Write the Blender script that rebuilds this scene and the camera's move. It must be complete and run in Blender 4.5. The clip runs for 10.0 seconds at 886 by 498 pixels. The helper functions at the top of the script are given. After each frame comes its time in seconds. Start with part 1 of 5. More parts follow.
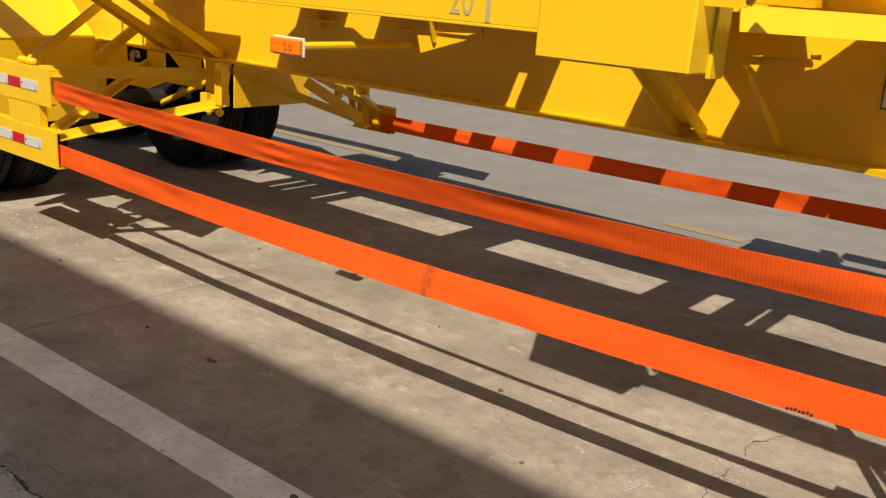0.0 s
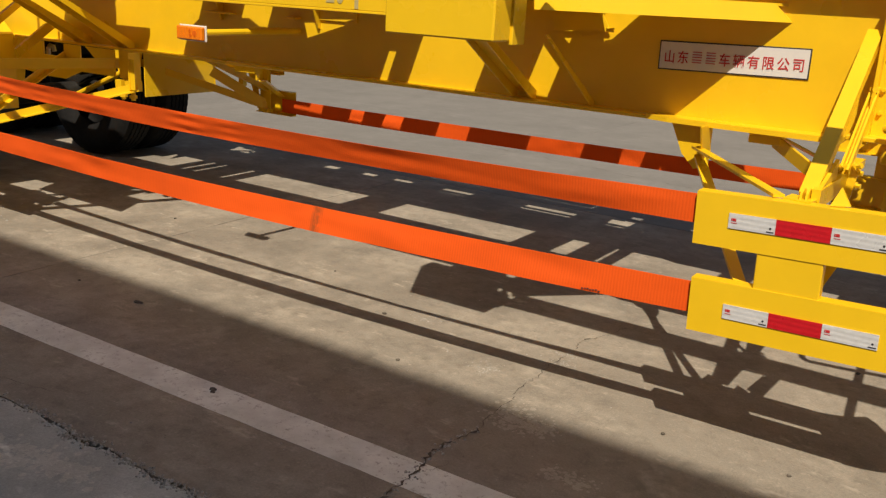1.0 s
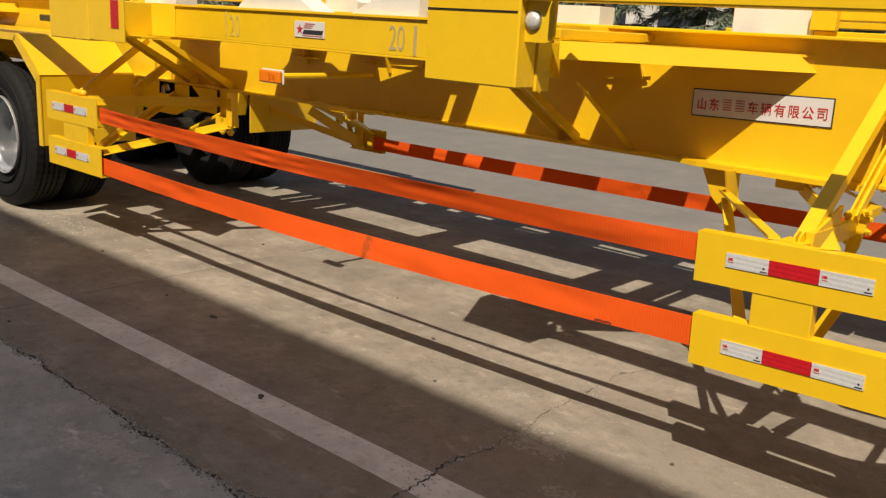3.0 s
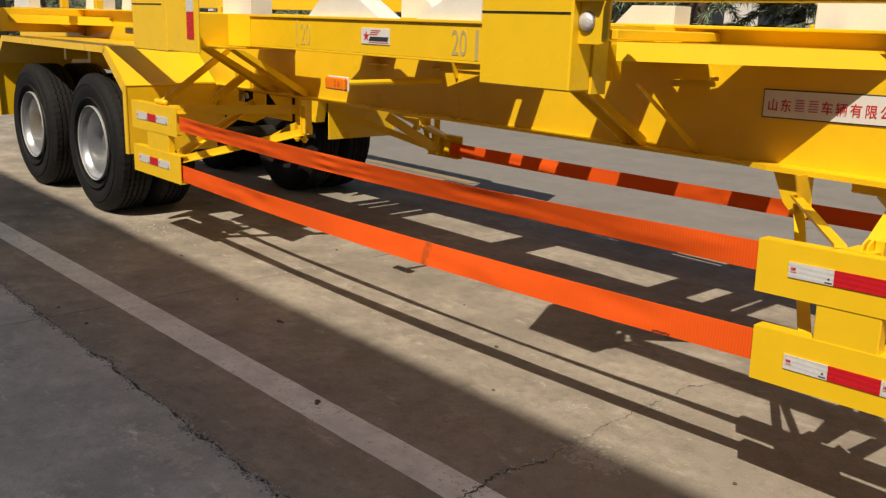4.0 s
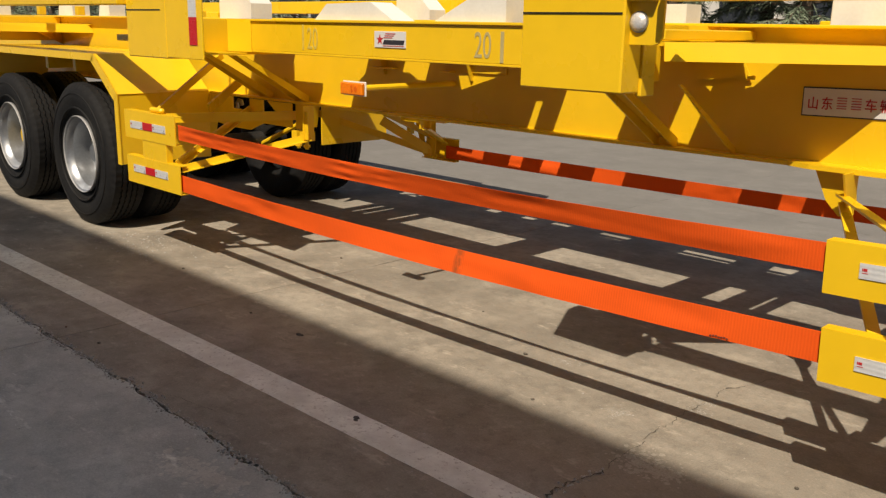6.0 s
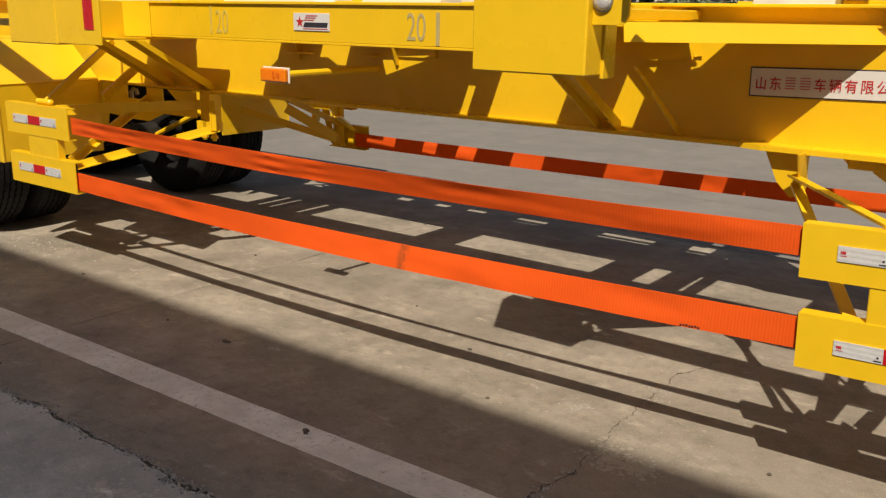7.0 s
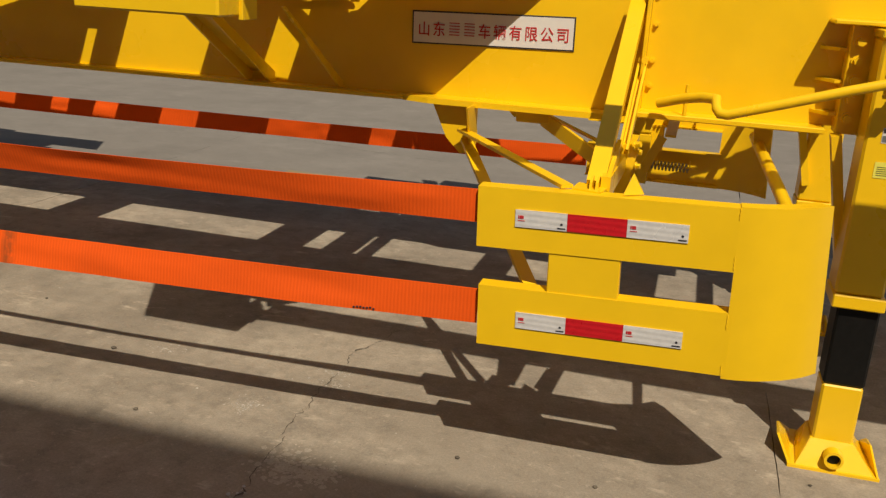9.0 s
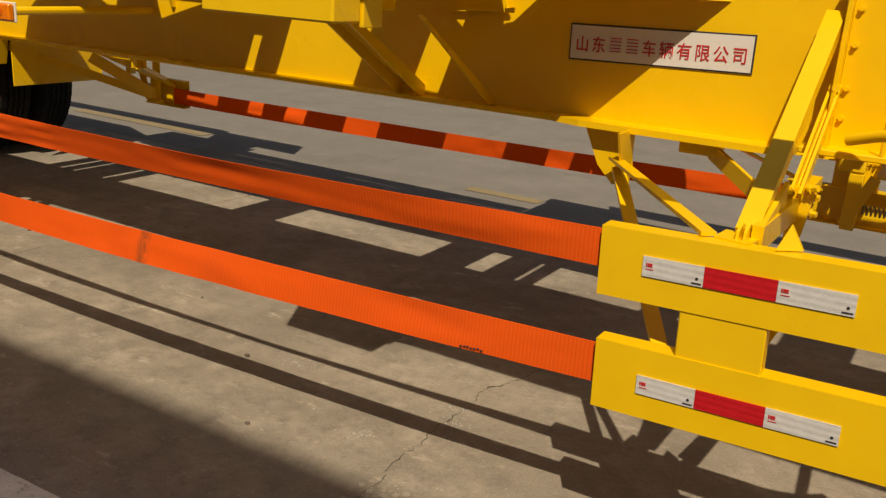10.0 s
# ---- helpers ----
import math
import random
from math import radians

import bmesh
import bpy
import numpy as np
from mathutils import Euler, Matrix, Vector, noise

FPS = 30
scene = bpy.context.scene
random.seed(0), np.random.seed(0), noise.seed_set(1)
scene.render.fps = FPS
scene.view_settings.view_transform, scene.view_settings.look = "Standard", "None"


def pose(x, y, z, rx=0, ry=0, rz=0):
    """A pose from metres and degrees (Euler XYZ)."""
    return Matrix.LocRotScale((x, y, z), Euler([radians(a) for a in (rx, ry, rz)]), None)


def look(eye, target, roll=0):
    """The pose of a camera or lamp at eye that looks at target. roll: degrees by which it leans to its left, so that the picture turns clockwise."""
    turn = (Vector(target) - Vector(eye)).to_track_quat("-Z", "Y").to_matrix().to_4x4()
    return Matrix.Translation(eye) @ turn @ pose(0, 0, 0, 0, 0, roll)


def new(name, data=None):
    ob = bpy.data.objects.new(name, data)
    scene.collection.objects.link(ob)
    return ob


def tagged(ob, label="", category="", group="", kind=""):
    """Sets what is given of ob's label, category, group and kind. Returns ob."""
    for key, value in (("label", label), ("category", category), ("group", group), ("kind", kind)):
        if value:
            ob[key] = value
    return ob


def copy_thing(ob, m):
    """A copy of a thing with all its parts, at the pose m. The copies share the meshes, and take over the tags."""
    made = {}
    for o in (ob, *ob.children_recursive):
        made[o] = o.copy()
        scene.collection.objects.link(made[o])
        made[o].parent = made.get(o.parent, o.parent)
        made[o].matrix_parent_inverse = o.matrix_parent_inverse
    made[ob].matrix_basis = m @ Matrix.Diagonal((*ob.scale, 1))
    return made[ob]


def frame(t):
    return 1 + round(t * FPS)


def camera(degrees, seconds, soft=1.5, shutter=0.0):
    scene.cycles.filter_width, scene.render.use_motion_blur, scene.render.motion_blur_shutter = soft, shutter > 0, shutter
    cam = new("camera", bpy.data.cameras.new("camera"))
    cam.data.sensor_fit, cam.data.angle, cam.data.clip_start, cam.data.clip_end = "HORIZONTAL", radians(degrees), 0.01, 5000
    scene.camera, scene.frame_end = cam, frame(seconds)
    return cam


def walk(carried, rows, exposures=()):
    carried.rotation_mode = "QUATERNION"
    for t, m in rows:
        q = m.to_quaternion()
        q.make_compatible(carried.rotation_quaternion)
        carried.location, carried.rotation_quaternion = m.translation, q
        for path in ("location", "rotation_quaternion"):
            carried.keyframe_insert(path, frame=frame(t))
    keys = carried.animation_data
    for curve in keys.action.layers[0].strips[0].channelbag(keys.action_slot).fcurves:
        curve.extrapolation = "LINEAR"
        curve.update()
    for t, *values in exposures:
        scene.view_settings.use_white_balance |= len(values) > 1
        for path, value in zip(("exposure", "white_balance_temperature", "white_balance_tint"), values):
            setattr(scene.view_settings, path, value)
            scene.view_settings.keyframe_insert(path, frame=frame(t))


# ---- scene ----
cam = camera(53.5, 10.0, soft=1.3)
PATH = [
    (0, (0.212, -2.189, 1.483), (-0.972, -0.681, 0.911), 4.2),
    (0.5, (0.61, -2.396, 1.483), (-0.449, -0.795, 0.922), 3.7),
    (1, (0.804, -2.692, 1.476), (-0.233, -1.079, 0.909), 3.2),
    (1.5, (0.955, -2.863, 1.528), (-0.144, -1.287, 0.974), 2.7),
    (2, (1.174, -2.83, 1.509), (0.006, -1.293, 0.986), 2.9),
    (2.5, (1.293, -2.771, 1.519), (0.074, -1.268, 1.013), 3.4),
    (3, (1.241, -2.687, 1.528), (-0.034, -1.228, 1.032), 3.3),
    (3.2, (1.233, -2.659, 1.537), (-0.083, -1.238, 1.038), 3.0),
    (4.3, (1.351, -2.512, 1.528), (-0.097, -1.22, 1.04), 1.6),
    (4.5, (1.359, -2.506, 1.531), (-0.09, -1.214, 1.049), 1.3),
    (5, (1.317, -2.543, 1.528), (-0.104, -1.222, 1.041), 0.9),
    (5.5, (1.179, -2.672, 1.526), (-0.204, -1.311, 1.04), 0.8),
    (5.7, (1.132, -2.703, 1.533), (-0.247, -1.34, 1.046), 0.9),
    (6.8, (0.725, -2.681, 1.51), (-0.511, -1.193, 1.0), 1.2),
    (7, (0.69, -2.718, 1.511), (-0.47, -1.174, 0.992), 0.9),
    (7.5, (0.63, -2.808, 1.513), (-0.198, -1.078, 0.947), 0.5),
    (8, (0.625, -2.698, 1.485), (0.112, -0.859, 0.889), 0.8),
    (8.5, (0.606, -2.455, 1.485), (0.113, -0.612, 0.885), 1.4),
    (9, (0.537, -2.256, 1.464), (0.031, -0.418, 0.861), 3.1),
    (9.5, (0.507, -2.068, 1.478), (-0.102, -0.258, 0.884), 3.6),
    (10, (0.682, -1.896, 1.448), (-0.277, -0.245, 0.853), 3.7),
]
EXPOSURES = [(0.0, 0.40, 6950, 10), (0.5, 0.33, 6950, 10), (1.0, 0.13, 6950, 10), (1.5, 0.11, 6950, 10), (2.5, 0.14, 6950, 10), (5.5, 0.15, 6950, 10), (7.5, 0.10, 6950, 10), (8.4, -0.04, 7050, 10), (9.0, -0.08, 7350, 10), (9.5, -0.10, 7700, 10), (10.0, -0.15, 7900, 10)]
walk(cam, [(t, look(eye, target, roll)) for t, eye, target, roll in PATH], EXPOSURES)

# ---------------------------------------------------------------- light
SUN = Vector((0.355, -0.68, 1.0))
world = bpy.data.worlds.new("sky_world")
scene.world = world
world.use_nodes = True
wn = world.node_tree
sky = wn.nodes.new("ShaderNodeTexSky")
sky.sky_type = "NISHITA"
sky.sun_disc = False
sky.sun_elevation = math.atan2(SUN.z, math.hypot(SUN.x, SUN.y))
sky.sun_rotation = math.atan2(SUN.x, SUN.y)
sky.dust_density = 2.0
wn.links.new(sky.outputs[0], wn.nodes["Background"].inputs[0])
wn.nodes["Background"].inputs[1].default_value = 0.068
sun = new("sun", bpy.data.lights.new("sun", "SUN"))
sun.data.energy = 4.6
sun.data.angle = radians(0.53)
sun.data.color = (1.0, 0.90, 0.76)
sun.matrix_world = look(SUN * 30, (0, 0, 0))


# ---------------------------------------------------------------- materials
def material(name, color, rough=0.5, metal=0.0, grain=0.0, grain_scale=60.0, stain=0.0, stain_scale=3.0,
             stain_color=None, bump=0.0, bump_scale=80.0, coat=0.0, per_object=0.0, rough_var=0.1, spec=0.5):
    m = bpy.data.materials.new(name)
    m.use_nodes = True
    nt = m.node_tree
    n, link = nt.nodes, nt.links.new
    bsdf = n["Principled BSDF"]
    bsdf.inputs["Roughness"].default_value = rough
    bsdf.inputs["Metallic"].default_value = metal
    bsdf.inputs["Coat Weight"].default_value = coat
    bsdf.inputs["Coat Roughness"].default_value = 0.15
    bsdf.inputs["Specular IOR Level"].default_value = spec
    geo = n.new("ShaderNodeNewGeometry")

    def noise_tex(scale, detail=4.0):
        t = n.new("ShaderNodeTexNoise")
        t.inputs["Scale"].default_value = scale
        t.inputs["Detail"].default_value = detail
        link(geo.outputs["Position"], t.inputs["Vector"])
        return t

    def mix(fac, a, b, mode="MIX"):
        x = n.new("ShaderNodeMix")
        x.data_type, x.blend_type = "RGBA", mode
        for sock, v in ((x.inputs["Factor"], fac), (x.inputs[6], a), (x.inputs[7], b)):
            if isinstance(v, (int, float)):
                sock.default_value = v
            elif isinstance(v, tuple):
                sock.default_value = (*v, 1.0) if len(v) == 3 else v
            else:
                link(v, sock)
        return x.outputs[2]

    def ramp(value, lo, hi):
        r = n.new("ShaderNodeMapRange")
        r.inputs["From Min"].default_value = lo
        r.inputs["From Max"].default_value = hi
        link(value, r.inputs["Value"])
        return r.outputs["Result"]

    col = tuple(color)
    if stain:
        f = n.new("ShaderNodeMath")
        f.operation = "MULTIPLY"
        f.inputs[1].default_value = stain
        link(ramp(noise_tex(stain_scale, 8.0).outputs["Fac"], 0.42, 0.68), f.inputs[0])
        col = mix(f.outputs[0], col, stain_color or tuple(c * 0.55 for c in color))
    if grain:
        f = ramp(noise_tex(grain_scale, 6.0).outputs["Fac"], 0.3, 0.7)
        dark = mix(1.0, col, (1 - grain,) * 3, "MULTIPLY")
        light = mix(1.0, col, (1 + grain,) * 3, "MULTIPLY")
        col = mix(f, dark, light)
    if per_object:
        info = n.new("ShaderNodeObjectInfo")
        r = n.new("ShaderNodeMapRange")
        r.inputs["To Min"].default_value = 1 - per_object
        r.inputs["To Max"].default_value = 1 + per_object
        link(info.outputs["Random"], r.inputs["Value"])
        col = mix(1.0, col, r.outputs["Result"], "MULTIPLY")
    if isinstance(col, tuple):
        bsdf.inputs["Base Color"].default_value = (*col, 1.0)
    else:
        link(col, bsdf.inputs["Base Color"])
    if rough_var:
        r = n.new("ShaderNodeMapRange")
        r.inputs["To Min"].default_value = max(0.02, rough - rough_var)
        r.inputs["To Max"].default_value = min(1.0, rough + rough_var)
        link(noise_tex(stain_scale * 2.3).outputs["Fac"], r.inputs["Value"])
        link(r.outputs["Result"], bsdf.inputs["Roughness"])
    if bump:
        b = n.new("ShaderNodeBump")
        b.inputs["Strength"].default_value = bump
        b.inputs["Distance"].default_value = 0.004
        link(noise_tex(bump_scale).outputs["Fac"], b.inputs["Height"])
        link(b.outputs["Normal"], bsdf.inputs["Normal"])
    return m


YELLOW = material("yellow_paint", (0.85, 0.54, 0.018), 0.30, grain=0.03, grain_scale=9, stain=0.16, stain_scale=1.7,
                  stain_color=(0.74, 0.45, 0.008), bump=0.05, bump_scale=55, coat=0.16, spec=0.45)
WHITE = material("white_paint", (0.78, 0.77, 0.72), 0.45, grain=0.03, stain=0.25, stain_scale=5, stain_color=(0.6, 0.56, 0.46), bump=0.05)
BLACK = material("black_paint", (0.006, 0.006, 0.006), 0.5, grain=0.2, bump=0.08, spec=0.2)
RUBBER = material("tyre_rubber", (0.010, 0.010, 0.011), 0.68, grain=0.25, grain_scale=30, stain=0.5, stain_scale=4, stain_color=(0.016, 0.015, 0.014), bump=0.15, bump_scale=120, spec=0.28)
STEEL = material("wheel_steel", (0.41, 0.43, 0.46), 0.38, metal=0.82, grain=0.08, stain=0.35, stain_scale=7, stain_color=(0.48, 0.47, 0.46), bump=0.06)
SILVER_EDGE = material("rolled_edge", (0.60, 0.60, 0.60), 0.35, metal=0.5, grain=0.03)
DARKSTEEL = material("greasy_steel", (0.035, 0.033, 0.03), 0.5, metal=0.4, grain=0.3, stain=0.5, stain_scale=12, bump=0.2)
SILVER = material("silver_marking", (0.47, 0.39, 0.17), 0.5, grain=0.05)
SILVER_WORN = material("worn_marking", (0.62, 0.47, 0.09), 0.5, grain=0.08, stain=0.5, stain_scale=22, stain_color=(0.80, 0.52, 0.03))
AMBER_DARK = material("amber_boss", (0.72, 0.13, 0.008), 0.2)
AMBER = material("amber_lens", (0.85, 0.22, 0.01), 0.18, grain=0.06, bump=0.25, bump_scale=200)
CLEAR = material("clear_lens", (0.75, 0.74, 0.74), 0.15, metal=0.3, grain=0.15, grain_scale=150, bump=0.6, bump_scale=180)
TAPE_WHITE = material("white_reflector", (0.74, 0.75, 0.77), 0.3, metal=0.25, grain=0.06, grain_scale=70, bump=0.1, bump_scale=300)
TAPE_RED = material("red_reflector", (0.52, 0.012, 0.02), 0.28, grain=0.06, bump=0.1, bump_scale=300)
for m in (TAPE_WHITE, TAPE_RED):
    tn, tl = m.node_tree.nodes, m.node_tree.links.new
    rib = tn.new("ShaderNodeTexWave")
    rib.bands_direction = "Z"
    rib.inputs["Scale"].default_value = 20.0
    rib.inputs["Distortion"].default_value = 0.4
    tl(tn["Geometry"].outputs["Position"], rib.inputs["Vector"])
    rb = tn.new("ShaderNodeBump")
    rb.inputs["Strength"].default_value = 0.14
    rb.inputs["Distance"].default_value = 0.003
    tl(rib.outputs["Fac"], rb.inputs["Height"])
    tl(rb.outputs["Normal"], tn["Principled BSDF"].inputs["Normal"])
RED = material("red_print", (0.48, 0.025, 0.03), 0.5)
RUBBLE = material("concrete_crumbs", (0.38, 0.365, 0.335), 0.95, grain=0.3, grain_scale=90, stain=0.8, stain_scale=30, stain_color=(0.23, 0.22, 0.20), bump=0.5)
SPRING = material("spring_steel", (0.34, 0.30, 0.20), 0.45, metal=0.3, grain=0.2)
INK = material("dark_print", (0.03, 0.03, 0.04), 0.5)
PLATE = material("sign_plate", (0.68, 0.68, 0.68), 0.35, stain=0.15, grain=0.02)
LABEL_YELLOW = material("yellow_label", (0.75, 0.72, 0.12), 0.5, grain=0.05)
KERB = material("kerb_stone", (0.42, 0.40, 0.37), 0.8, grain=0.12, stain=0.4, stain_scale=2, bump=0.3)
FACADE = material("plastered_facade", (0.72, 0.70, 0.66), 0.85, grain=0.06, stain=0.3, stain_scale=0.6, bump=0.2)
FACADE_PALE = material("pale_facade", (0.62, 0.60, 0.56), 0.8, grain=0.05, stain=0.3, stain_scale=0.7, bump=0.2)
GLASS_DARK = material("window_glass", (0.03, 0.035, 0.045), 0.06, rough_var=0.03)
NEEDLE = material("cedar_needles", (0.19, 0.24, 0.16), 0.6, grain=0.45, grain_scale=5, per_object=0.15)
BARK = material("bark", (0.09, 0.065, 0.045), 0.9, grain=0.3, bump=0.6, bump_scale=40)


def concrete(name, base, warm, line=None, blotch=1.0):
    """Trowelled concrete with dust, tyre stains, pits and fine relief. line: paint colour that wear lets the concrete through."""
    m = bpy.data.materials.new(name)
    m.use_nodes = True
    nt = m.node_tree
    n, link = nt.nodes, nt.links.new
    bsdf = n["Principled BSDF"]
    geo = n.new("ShaderNodeNewGeometry")

    def tex(scale, detail, rough=0.6, stretch=None):
        t = n.new("ShaderNodeTexNoise")
        t.inputs["Scale"].default_value = scale
        t.inputs["Detail"].default_value = detail
        t.inputs["Roughness"].default_value = rough
        src = geo.outputs["Position"]
        if stretch:
            mp = n.new("ShaderNodeMapping")
            mp.inputs["Scale"].default_value = stretch
            link(src, mp.inputs["Vector"])
            src = mp.outputs["Vector"]
        link(src, t.inputs["Vector"])
        return t.outputs["Fac"]

    def span(v, lo, hi, a=0.0, b=1.0):
        r = n.new("ShaderNodeMapRange")
        for k, val in zip(("From Min", "From Max", "To Min", "To Max"), (lo, hi, a, b * blotch if a == 0 else b)):
            r.inputs[k].default_value = val
        link(v, r.inputs["Value"])
        return r.outputs["Result"]

    def mix(fac, a, b, mode="MIX"):
        x = n.new("ShaderNodeMix")
        x.data_type, x.blend_type = "RGBA", mode
        for sock, v in ((x.inputs["Factor"], fac), (x.inputs[6], a), (x.inputs[7], b)):
            if isinstance(v, (int, float)):
                sock.default_value = v
            elif isinstance(v, tuple):
                sock.default_value = (*v, 1.0)
            else:
                link(v, sock)
        return x.outputs[2]

    col = mix(span(tex(0.9, 6, 0.62), 0.36, 0.64), base, warm)
    col = mix(span(tex(4.5, 7, 0.6), 0.54, 0.70, 0, 0.5), col, tuple(min(1, c * 1.3) for c in warm))
    col = mix(span(tex(1.9, 8, 0.65), 0.46, 0.70, 0, 0.75), col, tuple(c * 0.62 for c in base))
    col = mix(span(tex(2.6, 6, 0.7, (0.8, 1.2, 1)), 0.52, 0.72, 0, 0.5), col, tuple(min(1, c * 1.4) for c in warm))
    col = mix(span(tex(14, 8, 0.7), 0.50, 0.74, 0, 0.55), col, tuple(c * 0.55 for c in base))
    col = mix(span(tex(38, 8, 0.75), 0.56, 0.74, 0, 0.5), col, tuple(min(1, c * 1.5) for c in warm))
    col = mix(1.0, col, span(tex(110, 6, 0.8), 0.3, 0.7, 0.78, 1.20), "MULTIPLY")
    col = mix(span(tex(0.55, 5, 0.7, (1.0, 1.7, 1)), 0.50, 0.66, 0, 0.45), col, tuple(c * 0.70 for c in base))
    col = mix(span(tex(6.5, 4, 0.75, (0.6, 1.3, 1)), 0.60, 0.72, 0, 0.6), col, tuple(min(1, c * 1.55) for c in warm))
    col = mix(span(tex(1.25, 8, 0.72), 0.585, 0.66, 0, 0.5), col, tuple(min(1, c * 1.35) for c in warm))
    scratch = span(tex(9, 3, 0.6, (2.2, 6.0, 1)), 0.69, 0.74)
    gate2 = span(tex(2.2, 4), 0.54, 0.62, 0, 0.55)
    mul2 = n.new("ShaderNodeMath")
    mul2.operation = "MULTIPLY"
    link(scratch, mul2.inputs[0]), link(gate2, mul2.inputs[1])
    col = mix(mul2.outputs[0], col, tuple(min(1, c * 1.9) for c in warm))
    vor = n.new("ShaderNodeTexVoronoi")
    vor.inputs["Scale"].default_value = 26
    link(geo.outputs["Position"], vor.inputs["Vector"])
    speck = span(vor.outputs["Distance"], 0.04, 0.10, 0.8, 0.0)
    gate = span(tex(5, 3), 0.55, 0.62)
    mul = n.new("ShaderNodeMath")
    mul.operation = "MULTIPLY"
    link(speck, mul.inputs[0]), link(gate, mul.inputs[1])
    col = mix(mul.outputs[0], col, tuple(c * 0.35 for c in base))
    rough = span(tex(3.1, 6), 0.3, 0.7, 0.72, 0.95)
    if line:
        worn = span(tex(34, 8, 0.75), 0.52, 0.66)
        big = span(tex(3.3, 6, 0.7), 0.4, 0.75, 0.0, 0.5)
        keep = n.new("ShaderNodeMath")
        keep.operation = "MAXIMUM"
        m2 = n.new("ShaderNodeMath")
        m2.operation = "MULTIPLY"
        m2.inputs[1].default_value = 0.75
        link(worn, m2.inputs[0])
        link(m2.outputs[0], keep.inputs[0]), link(big, keep.inputs[1])
        dirty = mix(span(tex(9, 6), 0.4, 0.7, 0, 0.5), line, tuple(c * 0.7 for c in line))
        col = mix(keep.outputs[0], dirty, col)
    info = n.new("ShaderNodeObjectInfo")
    tone = n.new("ShaderNodeMapRange")
    tone.inputs["To Min"].default_value, tone.inputs["To Max"].default_value = 0.95, 1.05
    link(info.outputs["Random"], tone.inputs["Value"])
    col = mix(1.0, col, tone.outputs["Result"], "MULTIPLY")
    link(col, bsdf.inputs["Base Color"])
    link(rough, bsdf.inputs["Roughness"])
    b = n.new("ShaderNodeBump")
    b.inputs["Strength"].default_value = 0.6
    b.inputs["Distance"].default_value = 0.004
    add = n.new("ShaderNodeMath")
    add.operation = "ADD"
    link(tex(160, 6, 0.7), add.inputs[0]), link(tex(22, 5), add.inputs[1])
    link(add.outputs[0], b.inputs["Height"])
    link(b.outputs["Normal"], bsdf.inputs["Normal"])
    return m


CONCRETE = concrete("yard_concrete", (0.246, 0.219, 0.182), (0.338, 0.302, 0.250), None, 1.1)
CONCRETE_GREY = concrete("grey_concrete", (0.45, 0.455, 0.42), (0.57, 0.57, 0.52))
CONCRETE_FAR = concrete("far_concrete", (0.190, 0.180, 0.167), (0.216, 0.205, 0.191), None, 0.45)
LINE_PAINT = concrete("worn_white_line", (0.243, 0.217, 0.181), (0.335, 0.300, 0.248), line=(0.84, 0.85, 0.79))
LINE_YELLOW = concrete("worn_yellow_line", (0.190, 0.180, 0.167), (0.216, 0.205, 0.191), line=(0.29, 0.225, 0.12))
SCUFF = concrete("pale_scuff", (0.36, 0.33, 0.28), (0.44, 0.40, 0.34))
PALE_FLAKE = concrete("pale_flake", (0.58, 0.565, 0.50), (0.68, 0.66, 0.58))
SOIL = material("joint_dirt", (0.095, 0.082, 0.066), 0.95, grain=0.4, bump=0.5)


